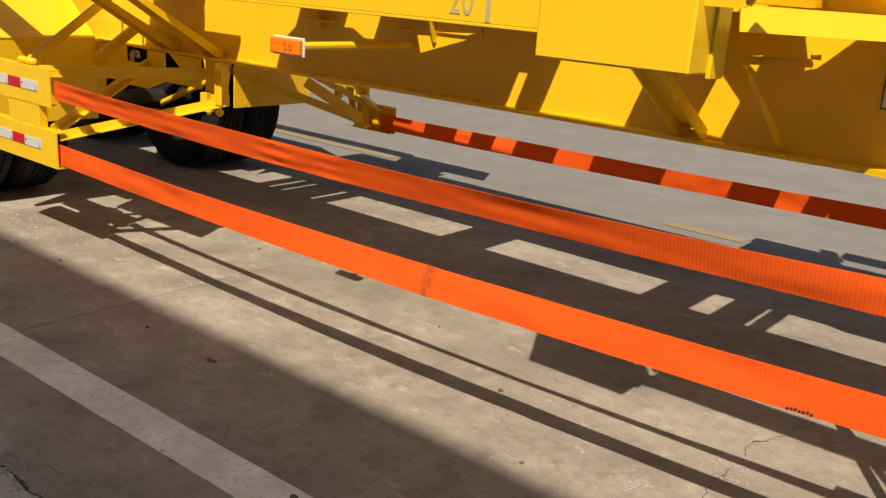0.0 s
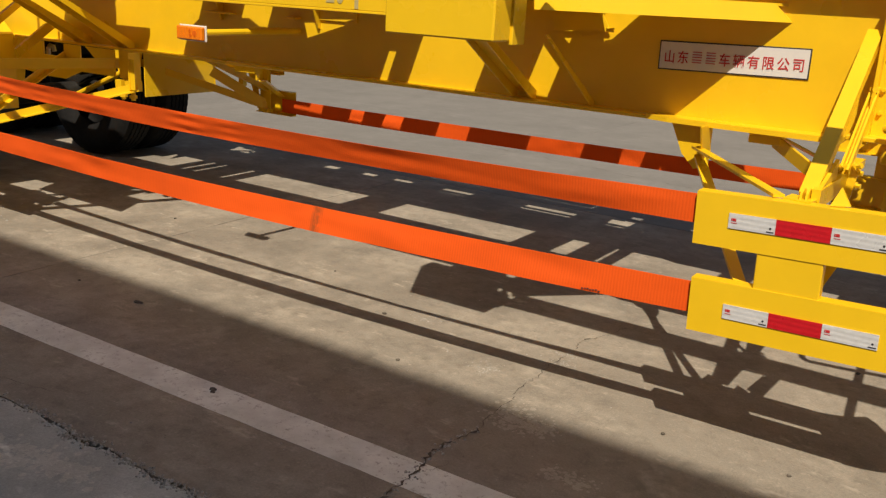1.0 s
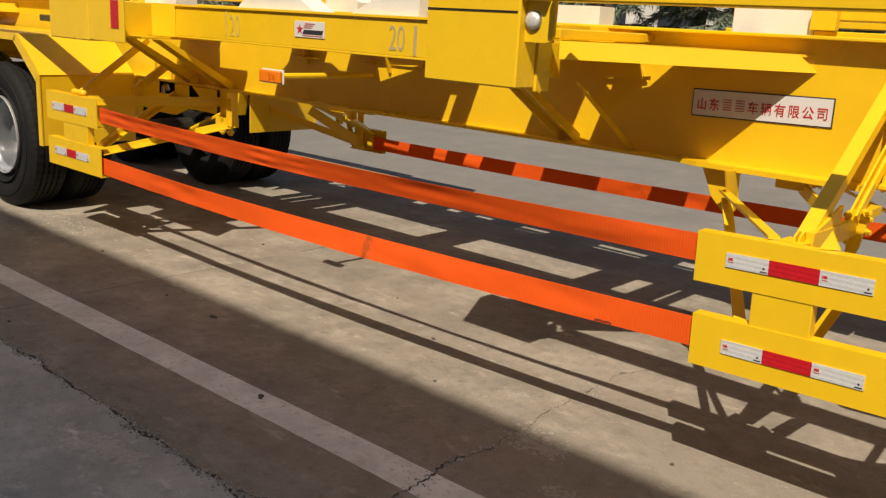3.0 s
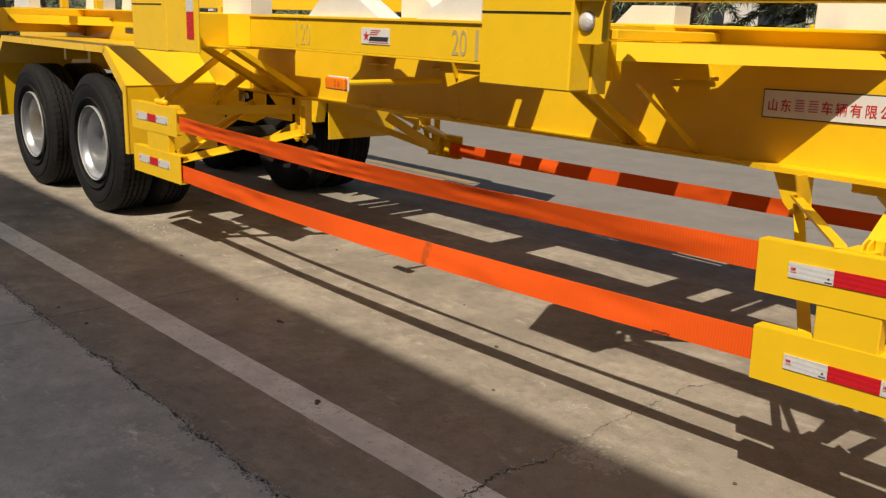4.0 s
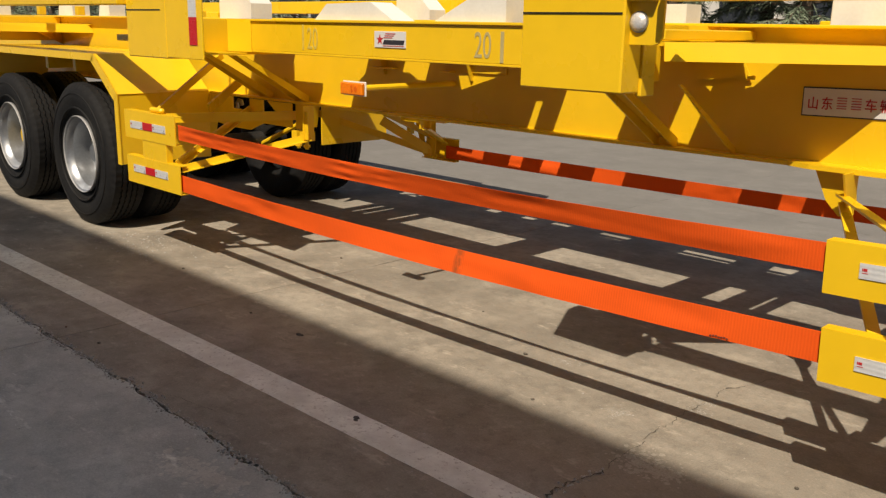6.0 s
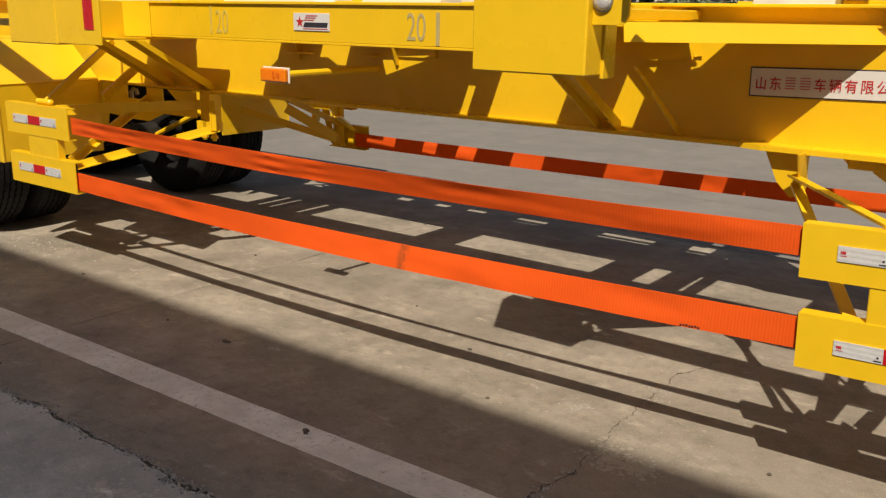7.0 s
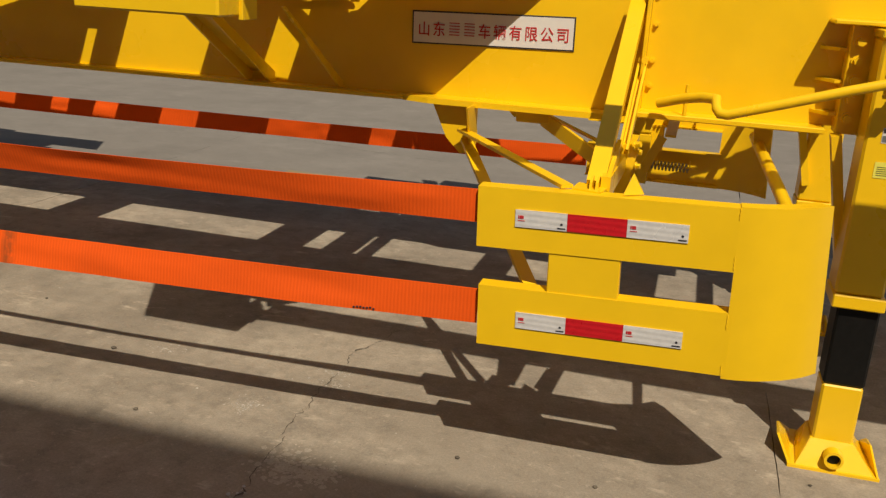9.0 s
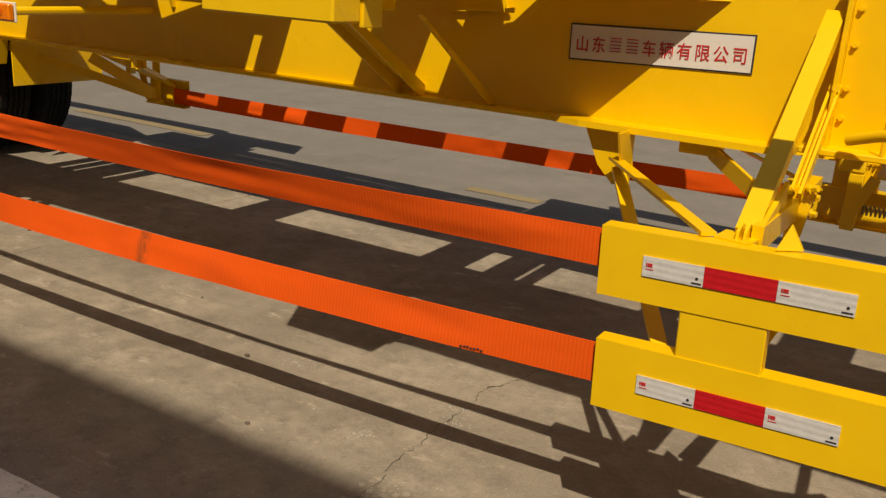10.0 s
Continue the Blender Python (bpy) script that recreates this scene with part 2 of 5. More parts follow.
def webbing(name, color, rubbed):
    """Woven polyester strap: fine crosswise ribs, a little dirt."""
    m = bpy.data.materials.new(name)
    m.use_nodes = True
    n, link = m.node_tree.nodes, m.node_tree.links.new
    bsdf = n["Principled BSDF"]
    geo = n.new("ShaderNodeNewGeometry")
    wave = n.new("ShaderNodeTexWave")
    wave.bands_direction = "X"
    wave.inputs["Scale"].default_value = 29.0
    wave.inputs["Distortion"].default_value = 0.6
    wave.inputs["Detail"].default_value = 1.0
    link(geo.outputs["Position"], wave.inputs["Vector"])
    t = n.new("ShaderNodeTexNoise")
    t.inputs["Scale"].default_value = 2.2
    t.inputs["Detail"].default_value = 7
    link(geo.outputs["Position"], t.inputs["Vector"])
    r = n.new("ShaderNodeMapRange")
    r.inputs["From Min"].default_value, r.inputs["From Max"].default_value = 0.45, 0.72
    r.inputs["To Max"].default_value = 0.4
    link(t.outputs["Fac"], r.inputs["Value"])
    x = n.new("ShaderNodeMix")
    x.data_type = "RGBA"
    x.inputs[6].default_value = (*color, 1)
    x.inputs[7].default_value = (color[0] * 0.72, color[1] * 0.75, color[2], 1)
    link(r.outputs["Result"], x.inputs["Factor"])
    y = n.new("ShaderNodeMix")
    y.data_type, y.blend_type = "RGBA", "MULTIPLY"
    y.inputs["Factor"].default_value = 1.0
    link(x.outputs[2], y.inputs[6])
    r2 = n.new("ShaderNodeMapRange")
    r2.inputs["To Min"].default_value, r2.inputs["To Max"].default_value = 0.94, 1.03
    link(wave.outputs["Fac"], r2.inputs["Value"])
    link(r2.outputs["Result"], y.inputs[7])
    # a dirty rub mark across the strap a little behind its middle
    sep = n.new("ShaderNodeSeparateXYZ")
    link(geo.outputs["Position"], sep.inputs[0])
    off = n.new("ShaderNodeMath")
    off.operation = "ADD"
    off.inputs[1].default_value = 1.545
    link(sep.outputs["X"], off.inputs[0])
    dist = n.new("ShaderNodeMath")
    dist.operation = "ABSOLUTE"
    link(off.outputs[0], dist.inputs[0])
    near = n.new("ShaderNodeMapRange")
    near.inputs["From Min"].default_value, near.inputs["From Max"].default_value = 0.006, 0.035
    near.inputs["To Min"].default_value, near.inputs["To Max"].default_value = 1.0, 0.0
    link(dist.outputs[0], near.inputs["Value"])
    low = n.new("ShaderNodeMapRange")
    low.inputs["From Min"].default_value, low.inputs["From Max"].default_value = 0.60, 0.66
    low.inputs["To Min"].default_value, low.inputs["To Max"].default_value = rubbed, 0.0
    link(sep.outputs["Z"], low.inputs["Value"])
    patch = n.new("ShaderNodeTexNoise")
    patch.inputs["Scale"].default_value = 24
    patch.inputs["Detail"].default_value = 5
    link(geo.outputs["Position"], patch.inputs["Vector"])
    pr = n.new("ShaderNodeMapRange")
    pr.inputs["From Min"].default_value, pr.inputs["From Max"].default_value = 0.36, 0.58
    link(patch.outputs["Fac"], pr.inputs["Value"])
    m1, m2 = n.new("ShaderNodeMath"), n.new("ShaderNodeMath")
    m1.operation = m2.operation = "MULTIPLY"
    link(near.outputs["Result"], m1.inputs[0]), link(low.outputs["Result"], m1.inputs[1])
    link(m1.outputs[0], m2.inputs[0]), link(pr.outputs["Result"], m2.inputs[1])
    rub = n.new("ShaderNodeMix")
    rub.data_type = "RGBA"
    rub.inputs[7].default_value = (0.16, 0.06, 0.02, 1)
    link(m2.outputs[0], rub.inputs["Factor"])
    link(y.outputs[2], rub.inputs[6])
    link(rub.outputs[2], bsdf.inputs["Base Color"])
    bsdf.inputs["Roughness"].default_value = 0.75
    bsdf.inputs["Specular IOR Level"].default_value = 0.12
    b = n.new("ShaderNodeBump")
    b.inputs["Strength"].default_value = 0.15
    b.inputs["Distance"].default_value = 0.003
    link(wave.outputs["Fac"], b.inputs["Height"])
    link(b.outputs["Normal"], bsdf.inputs["Normal"])
    return m


STRAP = webbing("orange_webbing", (0.80, 0.102, 0.013), 0.75)
STRAP_CLEAN = webbing("clean_orange_webbing", (0.80, 0.102, 0.013), 0.0)

# ---------------------------------------------------------------- mesh helpers
FLIP = {"on": False}
WIDTH = 2.43


def part(name, bm, mat, parent=None, label="", smooth=False):
    """Links a bmesh as one mesh object; on the far side of the trailer the shape is mirrored across its centre line."""
    if FLIP["on"]:
        for v in bm.verts:
            v.co.y = WIDTH - v.co.y
    bmesh.ops.recalc_face_normals(bm, faces=bm.faces)
    me = bpy.data.meshes.new(name)
    bm.to_mesh(me)
    bm.free()
    me.materials.append(mat)
    if smooth:
        me.shade_smooth()
        me.set_sharp_from_angle(angle=radians(32))
    ob = new(name, me)
    ob.parent = parent
    if label:
        ob["label"] = label
    return ob


def rounded(bm, size=0.004, seg=1):
    if size:
        edges = [e for e in bm.edges if len(e.link_faces) == 2 and e.calc_face_angle(0) > 0.5]
        bmesh.ops.bevel(bm, geom=edges, offset=size, segments=seg, affect="EDGES", clamp_overlap=True)
    return bm


def add_box(bm, lo, hi):
    c = [(a + b) / 2 for a, b in zip(lo, hi)]
    s = [abs(b - a) for a, b in zip(lo, hi)]
    bmesh.ops.create_cube(bm, size=1, matrix=Matrix.Translation(c) @ Matrix.Diagonal((*s, 1)))
    return bm


def block(lo, hi, bevel=0.004):
    return rounded(add_box(bmesh.new(), lo, hi), bevel)


def add_prism(bm, pts, by):
    """A flat outline pts, pushed by the vector by into a plate."""
    by = Vector(by)
    a = [bm.verts.new(p) for p in pts]
    b = [bm.verts.new(Vector(p) + by) for p in pts]
    bm.faces.new(a)
    bm.faces.new(b[::-1])
    for i in range(len(a)):
        j = (i + 1) % len(a)
        bm.faces.new((a[i], b[i], b[j], a[j]))
    return bm


def prism(pts, by, bevel=0.003):
    return rounded(add_prism(bmesh.new(), pts, by), bevel)


def add_tube(bm, pts, radius, sides=12, cap=True):
    """A round bar along a line of points."""
    pts = [Vector(p) for p in pts]
    rings, ref = [], None
    for i, p in enumerate(pts):
        d = (pts[min(i + 1, len(pts) - 1)] - pts[max(i - 1, 0)]).normalized()
        if ref is None:
            ref = d.orthogonal().normalized()
        ref = (ref - d * ref.dot(d)).normalized()
        o = d.cross(ref)
        r = radius[i] if isinstance(radius, (list, tuple)) else radius
        rings.append([bm.verts.new(p + r * (math.cos(a) * ref + math.sin(a) * o))
                      for a in [2 * math.pi * k / sides for k in range(sides)]])
    for a, b in zip(rings, rings[1:]):
        for k in range(sides):
            bm.faces.new((a[k], a[(k + 1) % sides], b[(k + 1) % sides], b[k]))
    if cap:
        bm.faces.new(rings[0][::-1])
        bm.faces.new(rings[-1])
    return bm


def tube(pts, radius, sides=12):
    return add_tube(bmesh.new(), pts, radius, sides)


def bar(a, b, w, h, up=(0, 0, 1), bevel=0.003):
    """A straight square bar from a to b, w across and h along up."""
    return rounded(add_bar(bmesh.new(), a, b, w, h, up), bevel)


def add_bar(bm, a, b, w, h, up=(0, 0, 1)):
    a, b = Vector(a), Vector(b)
    d = (b - a).normalized()
    side = d.cross(Vector(up)).normalized()
    u = side.cross(d).normalized()
    pts = [a + side * sx * w / 2 + u * sz * h / 2 for sx, sz in ((-1, -1), (1, -1), (1, 1), (-1, 1))]
    return add_prism(bm, pts, b - a)


def angle_iron(a, b, w, t=0.007, up=(0, 0, 1), flip=1):
    """An L-section from a to b: one leg flat, one upright."""
    bm = bmesh.new()
    a, b = Vector(a), Vector(b)
    d = (b - a).normalized()
    side = d.cross(Vector(up)).normalized() * flip
    u = Vector(up) - d * d.dot(Vector(up))
    u.normalize()
    pts = [a, a + side * w, a + side * w + u * t, a + side * t + u * t, a + side * t + u * w, a + u * w]
    return rounded(add_prism(bm, pts, b - a), 0.002)


def disc_bolt(bm, c, axis, r, h):
    """A hexagon bolt head with a washer under it."""
    c, axis = Vector(c), Vector(axis).normalized()
    add_tube(bm, [c, c + axis * h * 0.25], r * 1.45, 12)
    add_tube(bm, [c + axis * h * 0.25, c + axis * h], r, 6)
    return bm


def lathe(profile, sides, axis_y=True):
    """Turns (radius, y) pairs round the y axis."""
    bm = bmesh.new()
    rings = []
    for k in range(sides):
        a = 2 * math.pi * k / sides
        rings.append([bm.verts.new((r * math.cos(a), y, r * math.sin(a))) for r, y in profile])
    for k in range(sides):
        p, q = rings[k], rings[(k + 1) % sides]
        for i in range(len(profile) - 1):
            bm.faces.new((p[i], p[i + 1], q[i + 1], q[i]))
    return bm


def lettering(name, text, size, stretch, m, mat, parent, bold=0.0):
    cu = bpy.data.curves.new(name, "FONT")
    cu.body, cu.size, cu.extrude, cu.offset = text, size, 0.0008, bold * size
    tmp = new(name, cu)
    me = bpy.data.meshes.new_from_object(tmp.evaluated_get(bpy.context.evaluated_depsgraph_get()))
    bpy.data.objects.remove(tmp)
    bpy.data.curves.remove(cu)
    me.transform(m @ Matrix.Diagonal((stretch, 1, 1, 1)))
    me.materials.clear()
    me.materials.append(mat)
    ob = new(name, me)
    ob.parent = parent
    return ob

# ---------------------------------------------------------------- ground and surroundings
rng = random.Random(7)
ground_bm = bmesh.new()
g = 600.0
add_prism(ground_bm, [(-g, -g, -0.35), (g, -g, -0.35), (g, g, -0.35), (-g, g, -0.35)], (0, 0, 0.32))
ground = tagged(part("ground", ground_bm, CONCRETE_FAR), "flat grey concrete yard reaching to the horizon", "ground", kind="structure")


def jagged(a, b, step, amp):
    """Points from a to b (b left out) that wander off the straight line by up to amp."""
    a, b = Vector(a), Vector(b)
    n = max(1, int((b - a).length / step))
    side = Vector((-(b - a).y, (b - a).x, 0)).normalized()
    out, off = [], 0.0
    for i in range(n):
        off = max(-amp, min(amp, off * 0.9 + rng.uniform(-0.7, 0.7) * amp)) if i else 0.0
        out.append(a + (b - a) * i / n + side * off)
    return out


yard = tagged(new("pavement"), "sunlit tan concrete slabs with dirty joints and cracks", "pavement", kind="structure")
SLAB_X = [0.94 + 4.152 * i for i in range(-11, 7)]
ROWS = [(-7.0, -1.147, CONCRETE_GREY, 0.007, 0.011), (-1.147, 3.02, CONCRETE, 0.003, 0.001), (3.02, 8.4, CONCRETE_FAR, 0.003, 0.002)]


def seam(x, gap):
    """The broken joint beside the white line: its two lips wander apart and together."""
    mid = 0.030 * noise.noise(Vector((x * 2.3, 0, 3))) + 0.018 * noise.noise(Vector((x * 8, 0, 9))) + 0.006 * noise.noise(Vector((x * 31, 0, 2)))
    chip = 0.0035 + 0.024 * max(0.0, noise.noise(Vector((x * 5, gap, 5)))) + 0.005 * noise.noise(Vector((x * 40, gap * 7, 1)))
    return -1.147 + mid + gap * max(0.002, chip)


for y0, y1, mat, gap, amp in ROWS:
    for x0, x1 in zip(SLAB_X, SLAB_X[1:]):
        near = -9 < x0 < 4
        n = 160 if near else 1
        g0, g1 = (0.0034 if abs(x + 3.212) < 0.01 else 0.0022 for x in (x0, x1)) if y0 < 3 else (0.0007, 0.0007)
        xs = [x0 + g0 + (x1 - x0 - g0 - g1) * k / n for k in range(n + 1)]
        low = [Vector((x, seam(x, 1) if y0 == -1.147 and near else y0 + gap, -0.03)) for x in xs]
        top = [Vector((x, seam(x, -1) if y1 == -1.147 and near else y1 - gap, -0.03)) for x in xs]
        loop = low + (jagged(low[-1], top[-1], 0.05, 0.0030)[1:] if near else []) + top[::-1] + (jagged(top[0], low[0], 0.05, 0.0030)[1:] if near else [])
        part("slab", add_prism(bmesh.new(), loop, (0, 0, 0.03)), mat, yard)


def strip(points, width, z, jitter=0.5):
    """A flat ribbon of uneven width along points on the ground."""
    bm = bmesh.new()
    pts = [Vector(p) for p in points]
    rows = []
    for i, p in enumerate(pts):
        d = (pts[min(i + 1, len(pts) - 1)] - pts[max(i - 1, 0)]).normalized()
        s = Vector((-d.y, d.x, 0)) * width / 2
        w = 0.15 if i in (0, len(pts) - 1) else rng.uniform(1 - jitter, 1 + jitter) * rng.choice((0.25, 0.6, 1.0, 1.0))
        rows.append((bm.verts.new(p + s * w + Vector((0, 0, z))), bm.verts.new(p - s * w + Vector((0, 0, z)))))
    for a, b in zip(rows, rows[1:]):
        bm.faces.new((a[0], a[1], b[1], b[0]))
    return bm


def crack(start, end, step, wander, width):
    a, b = Vector((*start, 0)), Vector((*end, 0))
    n = int((b - a).length / step)
    side = Vector((-(b - a).y, (b - a).x, 0)).normalized()
    pts, off = [], 0.0
    for i in range(n + 1):
        off = 0.55 * off + rng.uniform(-1.5, 1.5) * wander
        pts.append(a + (b - a) * i / n + side * off)
    return strip(pts, width * 0.8, 0.003, 0.7)


CRACKS = (((-0.95, -1.15), (-0.70, -1.05), 0.016, 0.006, 0.010), ((-0.70, -1.05), (-0.56, -0.80), 0.016, 0.006, 0.010), ((-0.56, -0.80), (-0.60, -0.50), 0.015, 0.007, 0.012),
          ((-0.60, -0.50), (-0.575, -0.26), 0.015, 0.008, 0.009), ((-0.575, -0.26), (-0.60, 0.05), 0.018, 0.008, 0.004), ((-0.60, 0.05), (-0.62, 0.55), 0.018, 0.010, 0.004), ((-0.62, 0.55), (-0.625, 0.745), 0.016, 0.008, 0.003),
          ((-0.624, 0.745), (-0.577, 0.90), 0.016, 0.007, 0.006), ((-0.577, 0.90), (-0.545, 1.05), 0.02, 0.008, 0.003), ((-0.545, -0.60), (-0.52, -0.52), 0.015, 0.005, 0.004),
          ((-2.3, -1.10), (-1.9, -1.0), 0.02, 0.005, 0.002), ((-4.2, 4.9), (-1.2, 4.4), 0.06, 0.02, 0.006))
for s, e, st, wa, wi in CRACKS:
    part("crack", crack(s, e, st, wa, wi), SOIL, yard)


def crumbs(count, place, small, large, mat=None, tall=1.0):
    """Angular crumbs or flat flakes of broken concrete, one mesh."""
    verts, faces = [], []
    for _ in range(count):
        x, y = place()
        r = rng.uniform(small, large) * rng.choice((0.5, 0.7, 1.0))
        a = rng.uniform(0, 6.3)
        base = len(verts)
        for k in range(5):
            q = r * rng.uniform(0.6, 1.2)
            verts.append((x + q * math.cos(a + 1.257 * k), y + q * math.sin(a + 1.257 * k), 0.0))
        for k in range(4):
            q = r * rng.uniform(0.3, 0.7)
            verts.append((x + q * math.cos(a + 1.57 * k), y + q * math.sin(a + 1.57 * k), r * tall * rng.uniform(0.4, 0.9)))
        faces += [tuple(base + k for k in (0, 1, 6, 5)), tuple(base + k for k in (1, 2, 6)), tuple(base + k for k in (2, 3, 7, 6)),
                  tuple(base + k for k in (3, 4, 8, 7)), tuple(base + k for k in (4, 0, 5, 8)), tuple(base + k for k in (5, 6, 7, 8))]
    me = bpy.data.meshes.new("rubble")
    me.from_pydata(verts, [], faces)
    me.materials.append(mat or RUBBLE)
    return new("rubble", me)


def along_crack():
    s, e, *_ = CRACKS[rng.choice((0, 0, 1, 1, 2, 3))]
    u = rng.random()
    return s[0] + (e[0] - s[0]) * u + rng.gauss(0, 0.014), s[1] + (e[1] - s[1]) * u + rng.gauss(0, 0.014)


tagged(crumbs(2600, lambda: (lambda x: (x, seam(x, 0) + rng.gauss(0, 0.016)))(rng.uniform(-6.5, -0.2)), 0.002, 0.010), "grey concrete crumbs along the broken joint", "rubble", kind="stuff")
tagged(crumbs(420, along_crack, 0.0015, 0.008), "grey concrete crumbs along the crack", "rubble", kind="stuff")
tagged(crumbs(170, lambda: (-4.75 + rng.gauss(0, 0.30), 0.10 + rng.gauss(0, 0.16)), 0.003, 0.011), "small dirt crumbs on the concrete by the wheel", "rubble", kind="stuff")
tagged(crumbs(260, lambda: (rng.uniform(-6, 2.2), rng.uniform(-1.7, 1.6)), 0.0015, 0.006), "scattered grit on the concrete", "grit", kind="stuff")


def line_bm(x0, x1, y0, y1, z, turn=0.0):
    bm = bmesh.new()
    n = int((x1 - x0) / 0.06)
    rows = [(bm.verts.new((x0 + (x1 - x0) * i / n, y0 + turn * (x0 + (x1 - x0) * i / n) + rng.uniform(-0.0015, 0.0015), z)),
             bm.verts.new((x0 + (x1 - x0) * i / n, y1 + turn * (x0 + (x1 - x0) * i / n) + rng.uniform(-0.0015, 0.0015), z))) for i in range(n + 1)]
    for a, b in zip(rows, rows[1:]):
        bm.faces.new((a[0], b[0], b[1], a[1]))
    return bm


tagged(part("road_marking", line_bm(-9.5, 6, -0.722, -0.562, 0.0012, 0.0215), LINE_PAINT), "worn white painted line on the concrete", "road marking", kind="structure")
yl = tagged(new("bay_marking"), "faded yellow painted dashes on the concrete beyond the trailer", "road marking", kind="structure")
for x0, x1, y0, y1 in ((-2.27, -1.70, 3.43, 3.55), (-6.6, -4.9, 3.47, 3.62), (0.2, 0.9, 3.42, 3.54)):
    part("dash", line_bm(x0, x1, y0, y1, 0.004), LINE_YELLOW, yl)


def spot(*spots):
    """Picks a place near one of several (x, y, spread along x, spread along y)."""
    def place():
        x, y, a, b = rng.choice(spots)
        return x + rng.gauss(0, a), y + rng.gauss(0, b)
    return place


tagged(crumbs(520, spot((-0.526, -0.088, 0.05, 0.05), (-0.47, -0.13, 0.06, 0.03), (-0.18, -0.36, 0.05, 0.025), (-0.40, -0.11, 0.03, 0.02)), 0.003, 0.015, SCUFF, 0.03), "pale dusty flakes scraped over the concrete", "dust", kind="stuff")
# a pale patch on the grey slabs, made of thin scattered flakes
tagged(crumbs(300, spot((-1.54, -1.30, 0.09, 0.035), (-1.42, -1.29, 0.05, 0.025), (-1.62, -1.34, 0.06, 0.03)), 0.004, 0.024, PALE_FLAKE, 0.015), "patch of pale flat flakes on the grey concrete", "dust", kind="stuff")
tagged(crumbs(420, spot((-0.828, 0.20, 0.04, 0.02), (-0.80, 0.19, 0.02, 0.04), (-1.309, 0.49, 0.04, 0.02), (-0.612, 0.457, 0.04, 0.03), (-0.625, 0.552, 0.03, 0.02)), 0.001, 0.006, RUBBLE, 0.25), "grey grit lying in worn pits of the concrete", "grit", kind="stuff")

kerb = tagged(new("kerb"), "low grey kerb stones along the yard's far edge", "kerb", kind="structure")
kx = -46.0
while kx < 24:
    part("kerb_stone", block((kx, 8.42, -0.03), (kx + 0.985, 8.58, 0.055), 0.008), KERB, kerb)
    kx += 1.0

for i in range(16):
    x, y = rng.uniform(-5, 2.5), rng.uniform(-1.5, 1.4)
    bm = bmesh.new()
    bmesh.ops.create_icosphere(bm, subdivisions=1, radius=rng.uniform(0.004, 0.011))
    for v in bm.verts:
        v.co = Vector((v.co.x * rng.uniform(0.7, 1.5), v.co.y * rng.uniform(0.7, 1.3), v.co.z * 0.6)) + Vector((x, y, 0.004))
    tagged(part("pebble", bm, SOIL), "small dark stone lying on the concrete", "stone", "loose stones on the yard")
for x, y, r in ((-2.455, -0.228, 0.013), (-2.435, -0.222, 0.009), (-1.50, -0.635, 0.011), (-1.485, -0.65, 0.008), (-3.0, -1.02, 0.009)):
    bm = bmesh.new()
    bmesh.ops.create_icosphere(bm, subdivisions=2, radius=r)
    for v in bm.verts:
        v.co = Vector((v.co.x * 1.5 * rng.uniform(0.8, 1.2), v.co.y * rng.uniform(0.8, 1.2), v.co.z * 0.45 * rng.uniform(0.6, 1.3))) + Vector((x, y, r * 0.25))
    tagged(part("clod", bm, SOIL), "dark lump of dirt lying on the concrete", "clod")

# the hall behind the camera, whose eaves throw the long shade over the foreground
hall = tagged(new("workshop_hall"), "tall plain plastered workshop hall beside the yard", "building")
part("wall", block((-15, -13.0, -0.03), (12, -7.05, 9.6), 0), FACADE, hall)
part("roof", prism([(-15.3, -13.3, 9.603), (-15.3, -6.66, 9.603), (-15.3, -6.66, 9.75), (-15.3, -13.3, 10.1)], (27.6, 0, 0), 0), KERB, hall)

# offices far behind the trees
office = tagged(new("office_building"), "pale office building with dark windows behind the trees", "building")
part("wall", block((-60, 26, -0.03), (30, 34, 9.0), 0), FACADE_PALE, office)
for i in range(30):
    for z in (1.0, 4.4):
        w = part("window", block((-58 + i * 2.9, 25.93, z), (-56.2 + i * 2.9, 25.997, z + 1.9), 0.01), FACADE_PALE, office)
        part("pane", block((-57.9 + i * 2.9, 25.90, z + 0.1), (-56.3 + i * 2.9, 25.927, z + 1.8), 0), GLASS_DARK, w)


